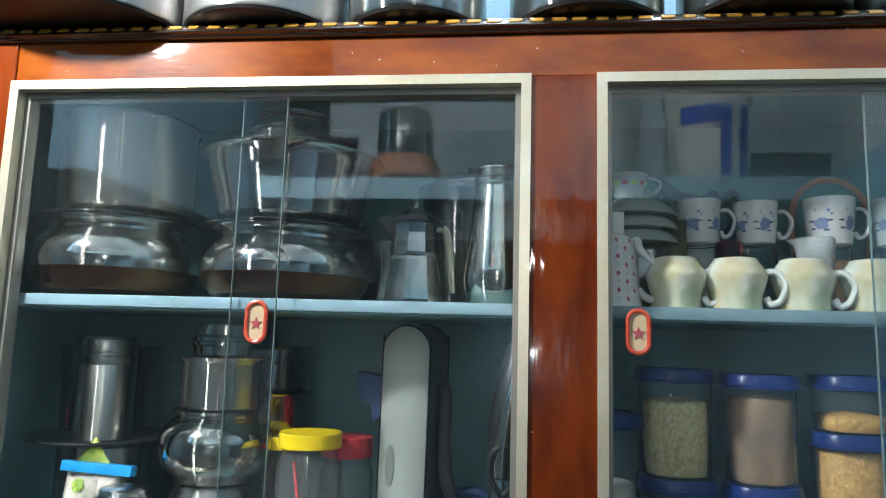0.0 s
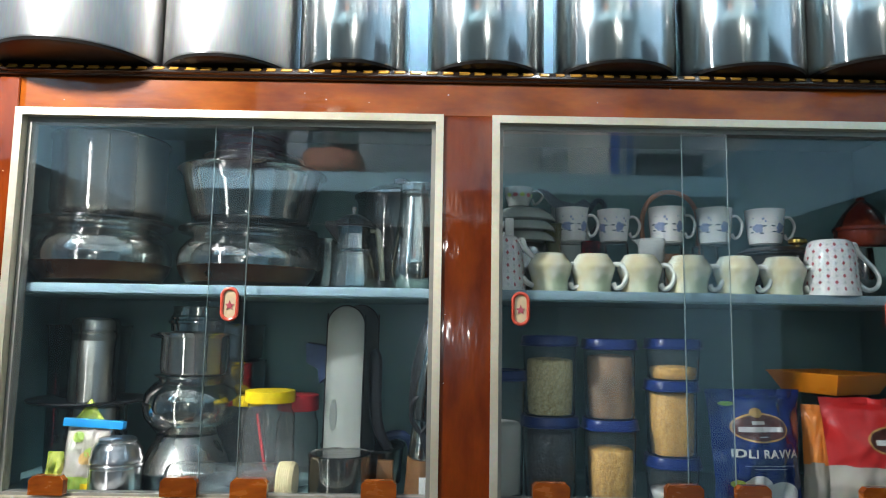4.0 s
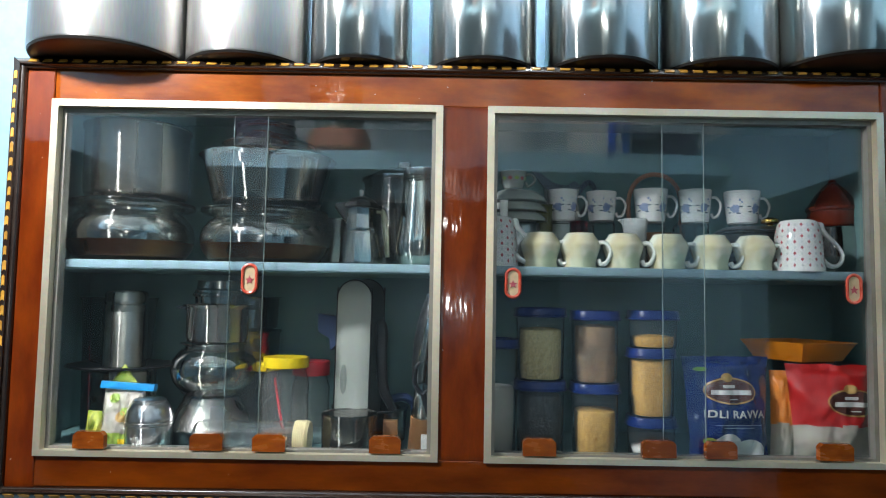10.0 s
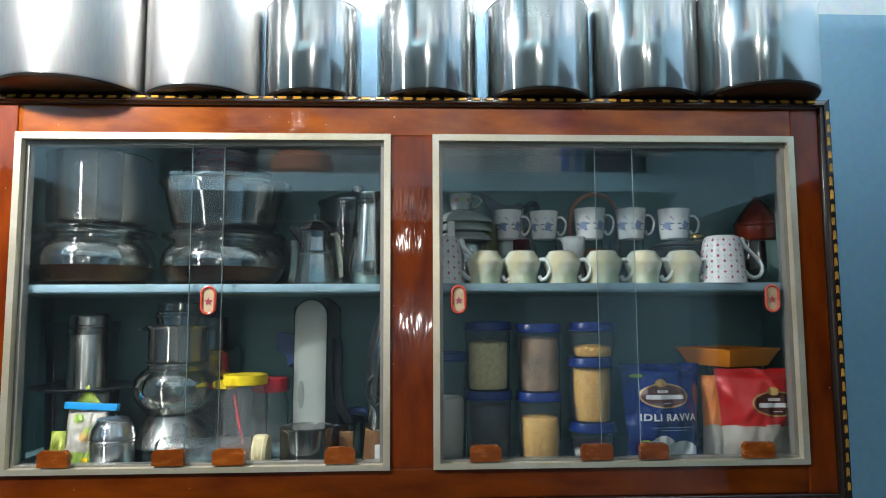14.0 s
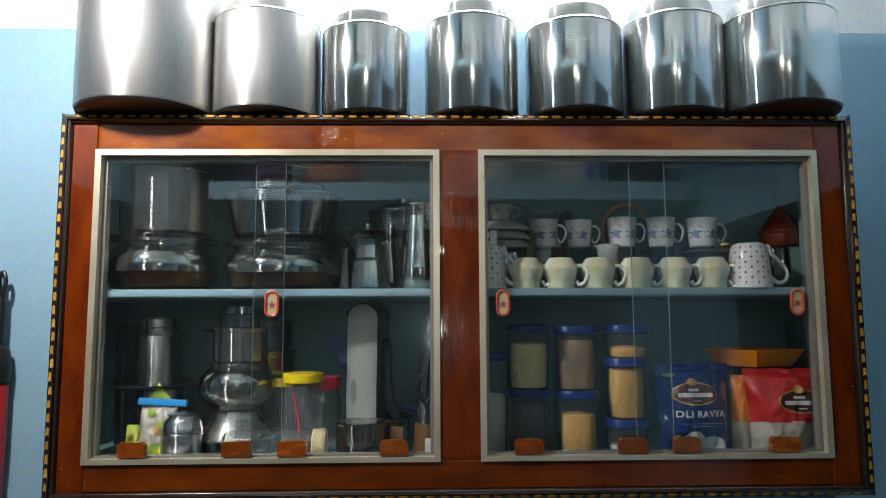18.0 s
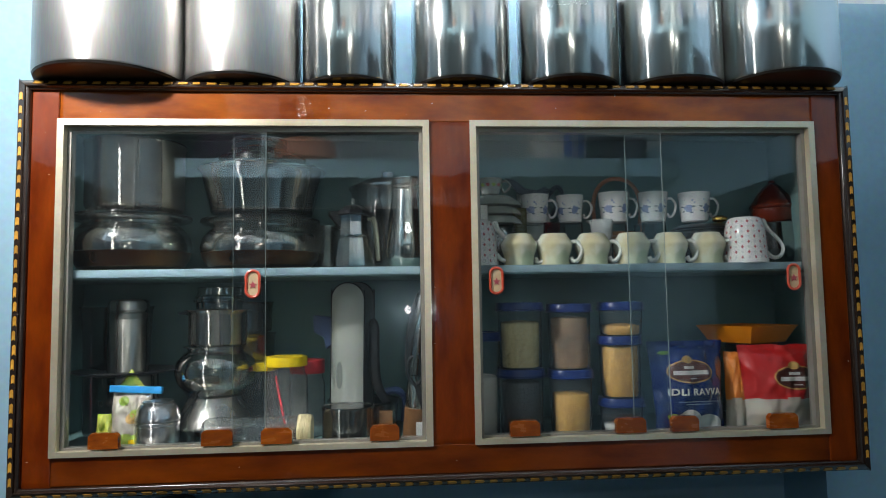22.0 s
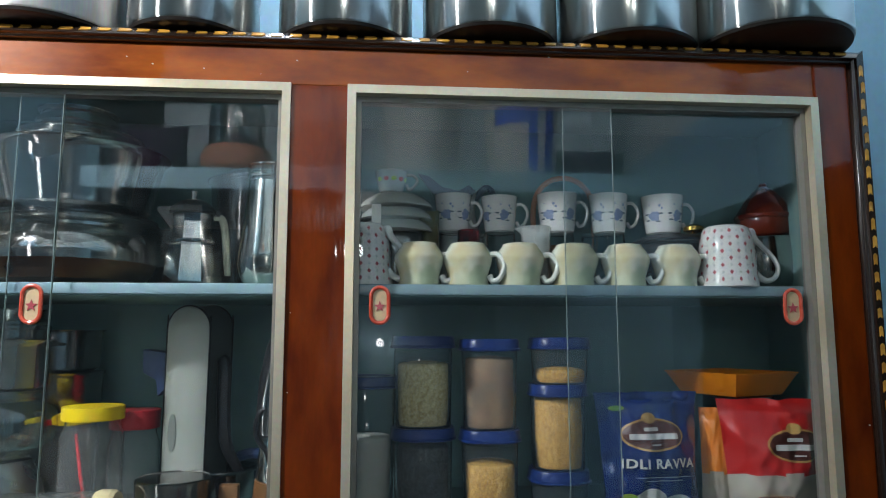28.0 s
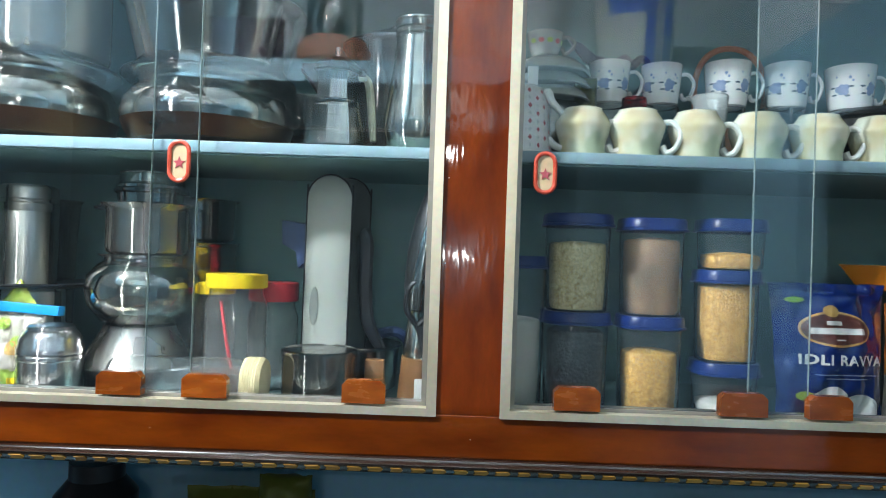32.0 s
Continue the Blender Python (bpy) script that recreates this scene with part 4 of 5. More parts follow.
part("knob", lathe([(0.006, 0.088), (0.005, 0.093), (0.015, 0.097), (0.015, 0.103), (0.008, 0.107), (0, 0.108)], 24), BRASS, ob, "brass knob", at=(0.022, -0.03, -0.004))
ob = thing("red_glass_jar", "dark amber-red glossy jar with a conical lid on a pot", "jar", at=(0.752, 0.225, SHELF + 0.0965))
part("body", lathe([(0, 0), (0.036, 0), (0.043, 0.005), (0.0475, 0.018), (0.0465, 0.032), (0, 0.032)], 48), GLAZE_RED, ob)
part("lid", lathe([(0, 0.0325), (0.0480, 0.0325), (0.0500, 0.035), (0.0500, 0.040), (0.0450, 0.046), (0.0330, 0.066), (0.0180, 0.084), (0.0080, 0.092), (0.0070, 0.098), (0, 0.100)], 48), GLAZE_RED, ob, "red conical lid")
vessel("steel_bowl", "round steel pot under the red jar", "pot", (0.748, 0.225, SHELF), [(0.03, 0), (0.042, 0.003), (0.053, 0.022), (0.055, 0.060), (0.051, 0.092), (0.053, 0.096)], STEEL)
# ---- lower shelf, steel side ----
ob = thing("steel_canister", "tall steel canister with a ringed lid", "canister", at=(-0.628, 0.150, BASE + 0.1410))
part("body", lathe([(0, 0), (0.0365, 0), (0.0380, 0.002), (0.0380, 0.108), (0.0370, 0.110), (0, 0.110)], 44), BRUSHED, ob)
part("lid", lathe([(0.0383, 0.103), (0.0390, 0.105), (0.0390, 0.114), (0.0365, 0.1165), (0.0365, 0.119), (0.0380, 0.121), (0.0380, 0.133), (0.0365, 0.1375), (0.0320, 0.1405), (0, 0.142)], 44), BRUSHED, ob)
ob = thing("round_tin", "round steel tin with a ring, under a dark plate", "tin", at=(-0.630, 0.160, BASE))
part("body", lathe([(0, 0), (0.053, 0), (0.055, 0.003), (0.055, 0.078), (0.057, 0.081), (0.057, 0.087), (0.055, 0.090), (0.055, 0.132), (0.052, 0.136), (0, 0.136)], 48), BRUSHED, ob)
ob = thing("dark_plate", "wide dark metal plate lying on the tin", "plate", at=(-0.637, 0.160, BASE + 0.1365))
part("dish", lathe([(0, 0), (0.070, 0), (0.095, 0.005), (0.096, 0.007), (0.094, 0.009), (0.068, 0.004), (0, 0.004)], 56), BLACK, ob)
ob = thing("dark_pot", "large dark pot in the back corner", "pot", at=(-0.690, 0.255, BASE))
part("body", lathe(shell([(0.05, 0), (0.062, 0.008), (0.066, 0.20), (0.070, 0.262), (0.074, 0.268)], 0.002), 44), STEEL_DARK, ob)
# tower of pots
ob = thing("inverted_bowl", "conical steel bowl turned over on a dark dish", "bowl", at=(-0.460, 0.150, BASE))
part("dark_dish", lathe([(0, 0), (0.066, 0), (0.071, 0.004), (0.073, 0.033), (0, 0.034)], 48), STEEL_DARK, ob, "dark steel dish")
part("cone", lathe([(0.066, 0.0345), (0.080, 0.0345), (0.081, 0.037), (0.078, 0.040), (0.051, 0.086), (0.051, 0.0905), (0.047, 0.092), (0, 0.092)], 56), BRUSHED, ob)
ob = thing("round_pot", "round-bellied steel water pot in a stack", "pot", at=(-0.458, 0.150, BASE + 0.0925))
part("body", lathe(shell([(0.045, 0), (0.057, 0.004), (0.074, 0.026), (0.0785, 0.046), (0.075, 0.066), (0.062, 0.082), (0.054, 0.087), (0.054, 0.090), (0.061, 0.094), (0.063, 0.096)], 0.0015), 56), STEEL, ob)
ob = vessel("steel_pot", "small straight steel pot with ear handles in a stack", "pot", (-0.455, 0.150, BASE + 0.189), [(0.050, 0), (0.055, 0.003), (0.0565, 0.010), (0.0565, 0.060), (0.058, 0.064), (0.063, 0.068), (0.064, 0.070)], BRUSHED)
for s in (-1, 1):
    part("ear", outline([(s * 0.0585, 0.060), (s * 0.074, 0.062), (s * 0.076, 0.066), (s * 0.0585, 0.069)], -0.010, 0.010), STEEL_DARK, ob, "flat ear handle", smooth=False)
ob = thing("steel_strainer", "small steel strainer cup with a flared rim on the stack", "strainer", at=(-0.452, 0.150, BASE + 0.2595))
part("body", lathe(shell([(0.040, 0), (0.045, 0.002), (0.047, 0.026), (0.043, 0.030), (0.042, 0.042), (0.044, 0.044)], 0.0012), 48), STEEL, ob)
part("collar", lathe([(0.0472, 0.014), (0.0500, 0.016), (0.0500, 0.020), (0.0474, 0.022)], 48), STEEL, ob)
ob = thing("stacked_pans", "dark steel pans stacked behind the tower", "pan", at=(-0.428, 0.240, BASE))
part("body", lathe(shell([(0.05, 0), (0.066, 0.01), (0.068, 0.20), (0.070, 0.205), (0.072, 0.208)], 0.002), 44), STEEL_DARK, ob)
part("upper_pan", lathe(shell([(0.05, 0.209), (0.062, 0.214), (0.064, 0.270), (0.070, 0.274)], 0.002), 44), STEEL_DARK, ob)


def screw_jar(name, label, at, r, h, lid_h, lid_mat, lid_label):
    ob = thing(name, label, "jar", at=at)
    g = part("jar_wall", lathe(shell([(r * 0.92, 0), (r, 0.004), (r, h - 0.022), (r * 0.86, h - 0.008), (r * 0.86, h)], 0.0015), 40), CLEAR_PLASTIC, ob)
    g.visible_shadow = False
    part("lid", lathe([(0, h + 0.001), (r * 0.98, h + 0.001)] + [(r * (0.98 + 0.012 * (k % 2)), h + 0.002 + lid_h * 0.9 * k / 6) for k in range(7)] + [(r * 0.95, h + lid_h), (0, h + lid_h)], 48), lid_mat, ob, lid_label)
    return ob


jar = screw_jar("plastic_jar", "clear plastic jar with a yellow screw lid", (-0.316, 0.115, BASE), 0.0415, 0.148, 0.019, YELLOW_LID, "yellow lid")
part("red_scoop", tube([(-0.018, -0.010, 0.130), (-0.004, -0.014, 0.060), (0.010, -0.012, 0.010)], [0.0022, 0.0026, 0.003], 8), RED_PLASTIC, jar, "red plastic scoop inside")
part("contents", lathe([(0, 0.003), (0.036, 0.003), (0.038, 0.006), (0.0385, 0.036), (0.02, 0.041), (0, 0.040)], 32), SPICE, jar, "brown spice inside")
screw_jar("plastic_jar", "clear plastic jar with a yellow lid at the back", (-0.380, 0.190, BASE), 0.038, 0.134, 0.018, YELLOW_LID, "yellow lid")
screw_jar("plastic_jar", "clear plastic jar with a red lid at the back", (-0.284, 0.190, BASE), 0.036, 0.126, 0.028, RED_PLASTIC, "red lid")
# clear bottle lying on its side, cream cap
ob = thing("lying_bottle", "clear plastic bottle with a cream cap lying on its side", "bottle", at=(-0.43, 0.066, BASE + 0.0315))
ob.rotation_euler = (0, radians(90), 0)
g = part("bottle_wall", lathe(shell([(0.022, -0.03), (0.028, -0.022), (0.029, -0.010), (0.0282, 0.030), (0.029, 0.034), (0.0282, 0.038), (0.0282, 0.080), (0.029, 0.084), (0.0282, 0.088), (0.029, 0.135), (0.027, 0.144)], 0.0014), 40), CLEAR_PLASTIC, ob)
g.visible_shadow = False
part("cap", lathe([(0, 0.1445), (0.0295, 0.1445)] + [(0.0305 + 0.0006 * (k % 2), 0.147 + 0.0016 * k) for k in range(12)] + [(0.028, 0.170), (0, 0.1705)], 40), CREAM, ob, "cream ribbed screw cap")
# salt pot
ob = thing("steel_shaker", "small domed steel pot with a ring round it", "pot", at=(-0.543, 0.070, BASE))
part("body", lathe([(0, 0), (0.037, 0), (0.039, 0.003), (0.039, 0.050), (0.0405, 0.052), (0.0405, 0.056), (0.039, 0.058), (0, 0.058)], 44), CHROME, ob)
part("lid", lathe([(0.0398, 0.0585), (0.0400, 0.060), (0.0400, 0.066), (0.0380, 0.069), (0.0370, 0.078), (0.031, 0.087), (0.0285, 0.089), (0.0280, 0.093), (0.025, 0.095), (0, 0.0955)], 44), CHROME, ob)


def pillow(w, h, d, nx=26, ny=32, crumple=0.0, seed=0, taper=0.0):
    """A filled bag: bulged in the middle, pinched at the top and sides."""
    bm = bmesh.new()
    rows = {}
    for side in (-1, 1):
        for i in range(nx + 1):
            for j in range(ny + 1):
                edge = i in (0, nx) or j in (0, ny)
                if side == 1 and edge:
                    rows[side, i, j] = rows[-1, i, j]
                    continue
                u, v = 2 * i / nx - 1, j / ny
                fat = (1 - abs(u) ** 3) * max(0.0, 1 - abs(2 * v - 0.8) ** 3.2 * (0.42 if v > 0.4 else 1.9)) if v < 0.93 else 0.04
                c = crumple * (noise.noise(Vector((u * 2.2 + seed, v * 3.1, side * 3.0))) + 0.5 * noise.noise(Vector((u * 6.3 + seed, v * 7.7, side * 3.0))) - 0.35 * abs(noise.noise(Vector((u * 4.1 + v * 3 + seed, v * 9.1 - u * 2, side * 5.0)))))
                x = u * w / 2 * (1 - taper * v) * (1 - 0.05 * math.sin(v * 3.1))
                rows[side, i, j] = bm.verts.new((x, side * d / 2 * max(fat, 0.03) + c * (1 if not edge else 0.4), v * h + 0.3 * c))
    for side in (-1, 1):
        for i in range(nx):
            for j in range(ny):
                vs = [rows[side, i, j], rows[side, i + 1, j], rows[side, i + 1, j + 1], rows[side, i, j + 1]]
                bm.faces.new(vs if side < 0 else vs[::-1])
    return bm


def drape(points, bag, lift, bm=None):
    """Print an outline on the bag's front, following its bulge."""
    bm = bm or bmesh.new()
    vs = []
    for x, z in points:
        hit, at, _, _ = bag.ray_cast(Vector((x, -0.3, z)), Vector((0, 1, 0)))
        vs.append(bm.verts.new((x, (at.y if hit else 0) - lift, z)))
    bm.faces.new(vs)
    return bm


def drape_sheet(points, bag, lift):
    """As drape, but cut into rings of small faces so that it lies close to the bulge."""
    edge = []
    for (xa, za), (xb, zb) in zip(points, points[1:] + points[:1]):
        n = max(1, math.ceil(math.hypot(xb - xa, zb - za) / 0.004))
        edge += [(xa + (xb - xa) * k / n, za + (zb - za) * k / n) for k in range(n)]
    cx, cz = sum(p[0] for p in edge) / len(edge), sum(p[1] for p in edge) / len(edge)
    far = max(math.hypot(x - cx, z - cz) for x, z in edge)
    bm, rings = bmesh.new(), max(2, math.ceil(far / 0.005))

    def lay(x, z):
        hit, at, _, _ = bag.ray_cast(Vector((x, -0.3, z)), Vector((0, 1, 0)))
        return bm.verts.new((x, (at.y if hit else 0) - lift, z))

    last = None
    for q in range(rings, 0, -1):
        ring = [lay(cx + (x - cx) * q / rings, cz + (z - cz) * q / rings) for x, z in edge]
        if last:
            for k in range(len(edge)):
                m = (k + 1) % len(edge)
                bm.faces.new((last[k], last[m], ring[m], ring[k]))
        last = ring
    mid = lay(cx, cz)
    for k in range(len(edge)):
        bm.faces.new((last[k], last[(k + 1) % len(edge)], mid))
    return bm


def lettering(text, size, cx, cz, bag, lift, mat, parent, label):
    cu = bpy.data.curves.new("letters", "FONT")
    cu.body, cu.size, cu.align_x, cu.align_y, cu.offset, cu.space_character = text, size, "CENTER", "CENTER", size * 0.030, 1.17
    tmp = bpy.data.objects.new("letters", cu)
    scene.collection.objects.link(tmp)
    bpy.context.view_layer.update()
    me = bpy.data.meshes.new_from_object(tmp)
    bpy.data.objects.remove(tmp)
    bm = bmesh.new()
    bm.from_mesh(me)
    for v in bm.verts:
        x, z = cx + v.co.x, cz + v.co.y
        hit, at, _, _ = bag.ray_cast(Vector((x, -0.3, z)), Vector((0, 1, 0)))
        v.co = Vector((x, (at.y if hit else 0) - lift, z))
    return part("lettering", bm, mat, parent, label, smooth=False)


def packet(name, label, at, w, h, d, mat, seed, turn=0, lean=0, crumple=0.006, taper=0.04, lower=None, split=0.4):
    ob = thing(name, label, "packet", at=at)
    ob.rotation_euler = (radians(lean), 0, radians(turn))
    bag = part("bag", pillow(w, h, d, crumple=crumple, seed=seed, taper=taper), mat, ob, sharp=80)
    if lower:
        bag.data.materials.append(lower)
        for f in bag.data.polygons:
            f.material_index = 1 if f.center.z < split * h else 0
    bpy.context.view_layer.update()
    return ob, bag


# the bag with the green label and the blue clip
ob, bag = packet("clipped_packet", "white and green snack packet closed with a blue clip", (-0.592, 0.074, BASE), 0.090, 0.112, 0.045, PACK_WHITE, 3, 6, -6, crumple=0.009, taper=0.25, lower=PACK_GREEN, split=0.30)
for cx, cz, a, m in ((0.004, 0.062, 0.011, PRINT_GOLD), (0.010, 0.070, 0.009, PACK_GREEN), (-0.012, 0.094, 0.010, PACK_GREEN), (0.016, 0.058, 0.005, YELLOW_LID)):
    part("fruit_print", drape_sheet(ellipse(cx, cz, a, a * 0.85, 14), bag, 0.0014), m, ob, "printed fruit", smooth=False)
part("pale_block", drape_sheet([(0.0, 0.012), (0.022, 0.012), (0.022, 0.024), (0.0, 0.024)], bag, 0.0014), YELLOW_LID, ob, "printed yellow block", smooth=False)
part("side_flap", pillow(0.034, 0.070, 0.022, 8, 10, 0.010, 9, 0.3), PACK_LEAF, ob, "crinkled yellow-green foil side", at=(-0.047, -0.004, 0.002), sharp=80)
part("top_fold", pillow(0.050, 0.034, 0.012, 8, 8, 0.004, 13, 0.95), PACK_LEAF, ob, "folded yellow-green bag top", at=(-0.004, 0, 0.118), sharp=80)
clip = part("clip", box(-0.046, 0.046, -0.011, 0.009, -0.0065, 0.0065, 0.002), CLIP_BLUE, ob, "blue plastic bag clip", at=(0.006, 0, 0.114))
clip.rotation_euler = (0, radians(4), 0)

ob = thing("spice_packet", "small olive green packet behind the cups", "packet", at=(0.160, 0.165, SHELF))
part("pouch", pillow(0.040, 0.128, 0.022, 8, 12, 0.006, 27, 0.2), OLIVE, ob, sharp=80)
# grey vinyl case standing in a steel bowl, with black straps
ob = thing("steel_tin", "short straight steel tin standing before the vinyl case", "tin", at=(-0.195, 0.092, BASE))
part("body", lathe([(0, 0), (0.045, 0), (0.049, 0.003), (0.0495, 0.062), (0.0505, 0.066), (0.0505, 0.071), (0.048, 0.0725), (0.046, 0.071), (0, 0.0705)], 56), STEEL_DARK, ob)
vessel("dark_bowl", "wide dark pan holding a vinyl case", "pan", (-0.170, 0.205, BASE), [(0.060, 0), (0.068, 0.005), (0.072, 0.062), (0.076, 0.066), (0.075, 0.068)], STEEL_DARK, wall=0.0015)
ob = thing("vinyl_case", "grey vinyl case with a rounded top standing in a bowl", "case", at=(-0.193, 0.186, BASE + 0.004))
ob.rotation_euler = (radians(2), radians(1.5), radians(-15))


def arch(w, z0, z1, n=14, k=0.5):
    r = w / 2
    return [(-r, z0), (r, z0)] + [(r * math.cos(math.pi * i / n), z1 - r * k * 2 + r * k * 2 * math.sin(math.pi * i / n)) for i in range(n + 1)]


def cushion(w, z0, z1, y, bulge, nx=14, nz=40):
    """The padded front of the case: arched on top and swollen in the middle."""
    bm, r, grid = bmesh.new(), w / 2, []
    for j in range(nz + 1):
        z = z0 + (z1 - z0) * (1 - (1 - j / nz) ** 1.6)
        half = r if z < z1 - r else max(0.002, math.sqrt(max(0.0, r * r - (z - z1 + r) ** 2)))
        grid.append([bm.verts.new((u * half, y - bulge * (1 - abs(u) ** 2.5) * min(1.0, (z1 - z) / (r * 0.8)) ** 0.7, z)) for u in [2 * i / nx - 1 for i in range(nx + 1)]])
    for a, b in zip(grid, grid[1:]):
        for i in range(nx):
            bm.faces.new((a[i], a[i + 1], b[i + 1], b[i]))
    return bm


part("front_face", cushion(0.067, 0.0, 0.306, -0.0355, 0.009), GREY_CASE, ob)
part("case_side", outline(arch(0.068, 0.0, 0.3065), -0.0352, 0.034), CASE_DARK, ob, "dark vinyl side", sharp=60)
for y in (-0.0350, 0.0340):
    part("seam_piping", tube([(x * 1.01, y, z) for x, z in arch(0.0685, 0.0, 0.307)[1:]] + [(-0.0345, y, 0.0)], 0.0015, 6, steps=2), BLACK, ob, "black seam piping")
part("grey_mark", outline(ellipse(-0.013, 0.122, 0.0065, 0.027), -0.0455, -0.0442), CASE_MARK, ob, "grey worn mark", smooth=False)
part("buckle", outline([(-0.074, 0.240), (-0.036, 0.236), (-0.036, 0.182), (-0.046, 0.172), (-0.050, 0.196), (-0.072, 0.206)], -0.034, -0.014), NAVY, ob, "dark strap buckle", smooth=False)
part("strap", tube([(0.040, -0.010, 0.228), (0.048, -0.012, 0.215), (0.049, -0.012, 0.150), (0.056, -0.010, 0.100), (0.074, 0.0, 0.062)], [0.009, 0.012, 0.012, 0.011, 0.008], 8, flat=0.5), BLACK, ob, "black strap")
ob = thing("cable_bundle", "dark blue bundle of cable beside the case", "cable", at=(-0.108, 0.20, BASE))
part("coil", tube([(-0.03, 0, 0.076), (-0.015, -0.01, 0.084), (0.008, -0.01, 0.086), (0.024, 0.0, 0.066), (0.02, 0.01, 0.02)], [0.007, 0.008, 0.008, 0.007, 0.006], 8), NAVY, ob)
ob = thing("hand_blender", "tall steel and black hand blender leaning by the frame", "hand blender", at=(-0.062, 0.100, BASE))
ob.rotation_euler = (radians(3), radians(3), 0)
part("foot", lathe([(0, 0), (0.028, 0), (0.030, 0.004), (0.028, 0.066), (0, 0.0665)], 28), BROWN_PACK, ob, "amber brown foot")
part("shaft", lathe([(0, 0.067), (0.026, 0.067), (0.027, 0.071), (0.024, 0.120), (0.023, 0.128), (0, 0.128)], 32), STEEL, ob)
part("grip", lathe([(0, 0.1285), (0.0290, 0.1285), (0.0325, 0.160), (0.0315, 0.205), (0.0250, 0.248), (0.0150, 0.282), (0.006, 0.298), (0, 0.300)], 28), BLACK, ob, "black tapered grip")
part("steel_strip", tube([(-0.012, -0.0285, 0.132), (-0.012, -0.0310, 0.165), (-0.008, -0.0305, 0.208), (-0.002, -0.0240, 0.248), (0.002, -0.0140, 0.282)], [0.007, 0.009, 0.008, 0.006, 0.003], 10, flat=0.5), STEEL, ob, "steel strip")
ob = thing("scissors", "black-handled scissors standing by the frame", "scissors", at=(-0.055, 0.060, BASE))
part("handle_loop", tube([(-0.010, 0, 0.110), (-0.024, 0, 0.130), (-0.022, 0, 0.158), (-0.006, 0, 0.168), (0.006, 0, 0.150), (0.002, 0, 0.124), (-0.010, 0, 0.110)], 0.0042, 8), BLACK, ob)
part("shank", outline([(-0.014, 0.112), (-0.004, 0.112), (0.014, 0.060), (0.014, 0.0), (0.004, 0.0), (0.002, 0.060)], -0.003, 0.003), BLACK, ob, "black shank", smooth=False)
ob = thing("spice_box", "small brown carton beside the bowl", "carton", at=(-0.122, 0.108, BASE))
part("carton", box(-0.014, 0.012, -0.008, 0.008, 0, 0.058, 0.001), BROWN_PACK, ob)
ob = thing("paper_tag", "small white printed paper label by the frame", "label", at=(-0.058, 0.045, BASE))
part("card", box(-0.008, 0.006, -0.0008, 0.0008, 0, 0.045), WHITE_CARD, ob, smooth=False)

# ---- plastic jars with blue lids ----
def storage_jar(x, y, z, r, h, fill, mat, label, power=2.7, turn=0):
    ob = thing("storage_jar", label, "jar", group="blue-lidded jars", at=(x, y, z), turn=turn)
    g = part("jar_wall", lathe(shell([(r * 0.84, 0), (r * 0.88, 0.003), (r * 0.90, h * 0.5), (r * 0.92, h - 0.020), (r * 0.88, h - 0.015)], 0.0014), 48, power=power), JAR_PLASTIC, ob, sharp=60)
    g.visible_shadow = False
    c = (r * 0.90 - 0.002) * 0.93
    top = max(0.006, fill * (h - 0.018))
    rng = random.Random(int(x * 1000 + z * 100))
    heap = [(c * (1 - 0.25 * q), top + 0.0012 * rng.uniform(0.2, 1.0) + 0.0012 * q) for q in (0.6, 1.6, 2.6)]
    bm = lathe([(0, 0.0025), (c * 0.93, 0.0025), (c * 0.97, 0.006), (c, top * 0.55), (c, top - 0.003), (c * 0.96, top)] + heap + [(0, top + 0.0050 * rng.uniform(0.7, 1.0))], 40, power=power)
    part("contents", bm, mat, ob, sharp=60)
    part("lid", lathe([(0, h - 0.0135), (r * 0.90, h - 0.0145), (r * 1.00, h - 0.0175), (r * 1.045, h - 0.0165), (r * 1.045, h - 0.0145), (r * 1.00, h - 0.0130), (r * 0.985, h - 0.003), (r * 0.95, h), (r * 0.80, h), (r * 0.78, h - 0.002), (0, h - 0.002)], 48, power=power), BLUE_LID, ob, "blue snap lid", sharp=50)
    return ob


storage_jar(0.066, 0.150, BASE, 0.046, 0.205, 0.62, WHITE_GRAIN, "tall clear jar of pale flour with a blue lid")
storage_jar(0.150, 0.135, BASE, 0.0475, 0.132, 0.92, BLACKGRAM, "clear jar of black gram with a blue lid")
storage_jar(0.150, 0.135, BASE + 0.1322, 0.0475, 0.132, 0.80, MOONG, "clear jar of green lentils stacked on another jar")
storage_jar(0.248, 0.120, BASE, 0.0445, 0.130, 0.72, CHANA, "clear jar of split yellow lentils with a blue lid")
storage_jar(0.248, 0.120, BASE + 0.1302, 0.0445, 0.130, 0.90, FLOUR, "clear jar of brown flour stacked on another jar")
storage_jar(0.350, 0.118, BASE, 0.0435, 0.072, 0.30, WHITE_GRAIN, "short clear jar nearly empty with a blue lid")
storage_jar(0.350, 0.118, BASE + 0.0722, 0.0425, 0.122, 0.97, CHANA, "clear jar full of yellow lentils in a stack")
storage_jar(0.354, 0.118, BASE + 0.1944, 0.0445, 0.068, 0.40, CHANA, "short clear jar with a little lentil on the stack")

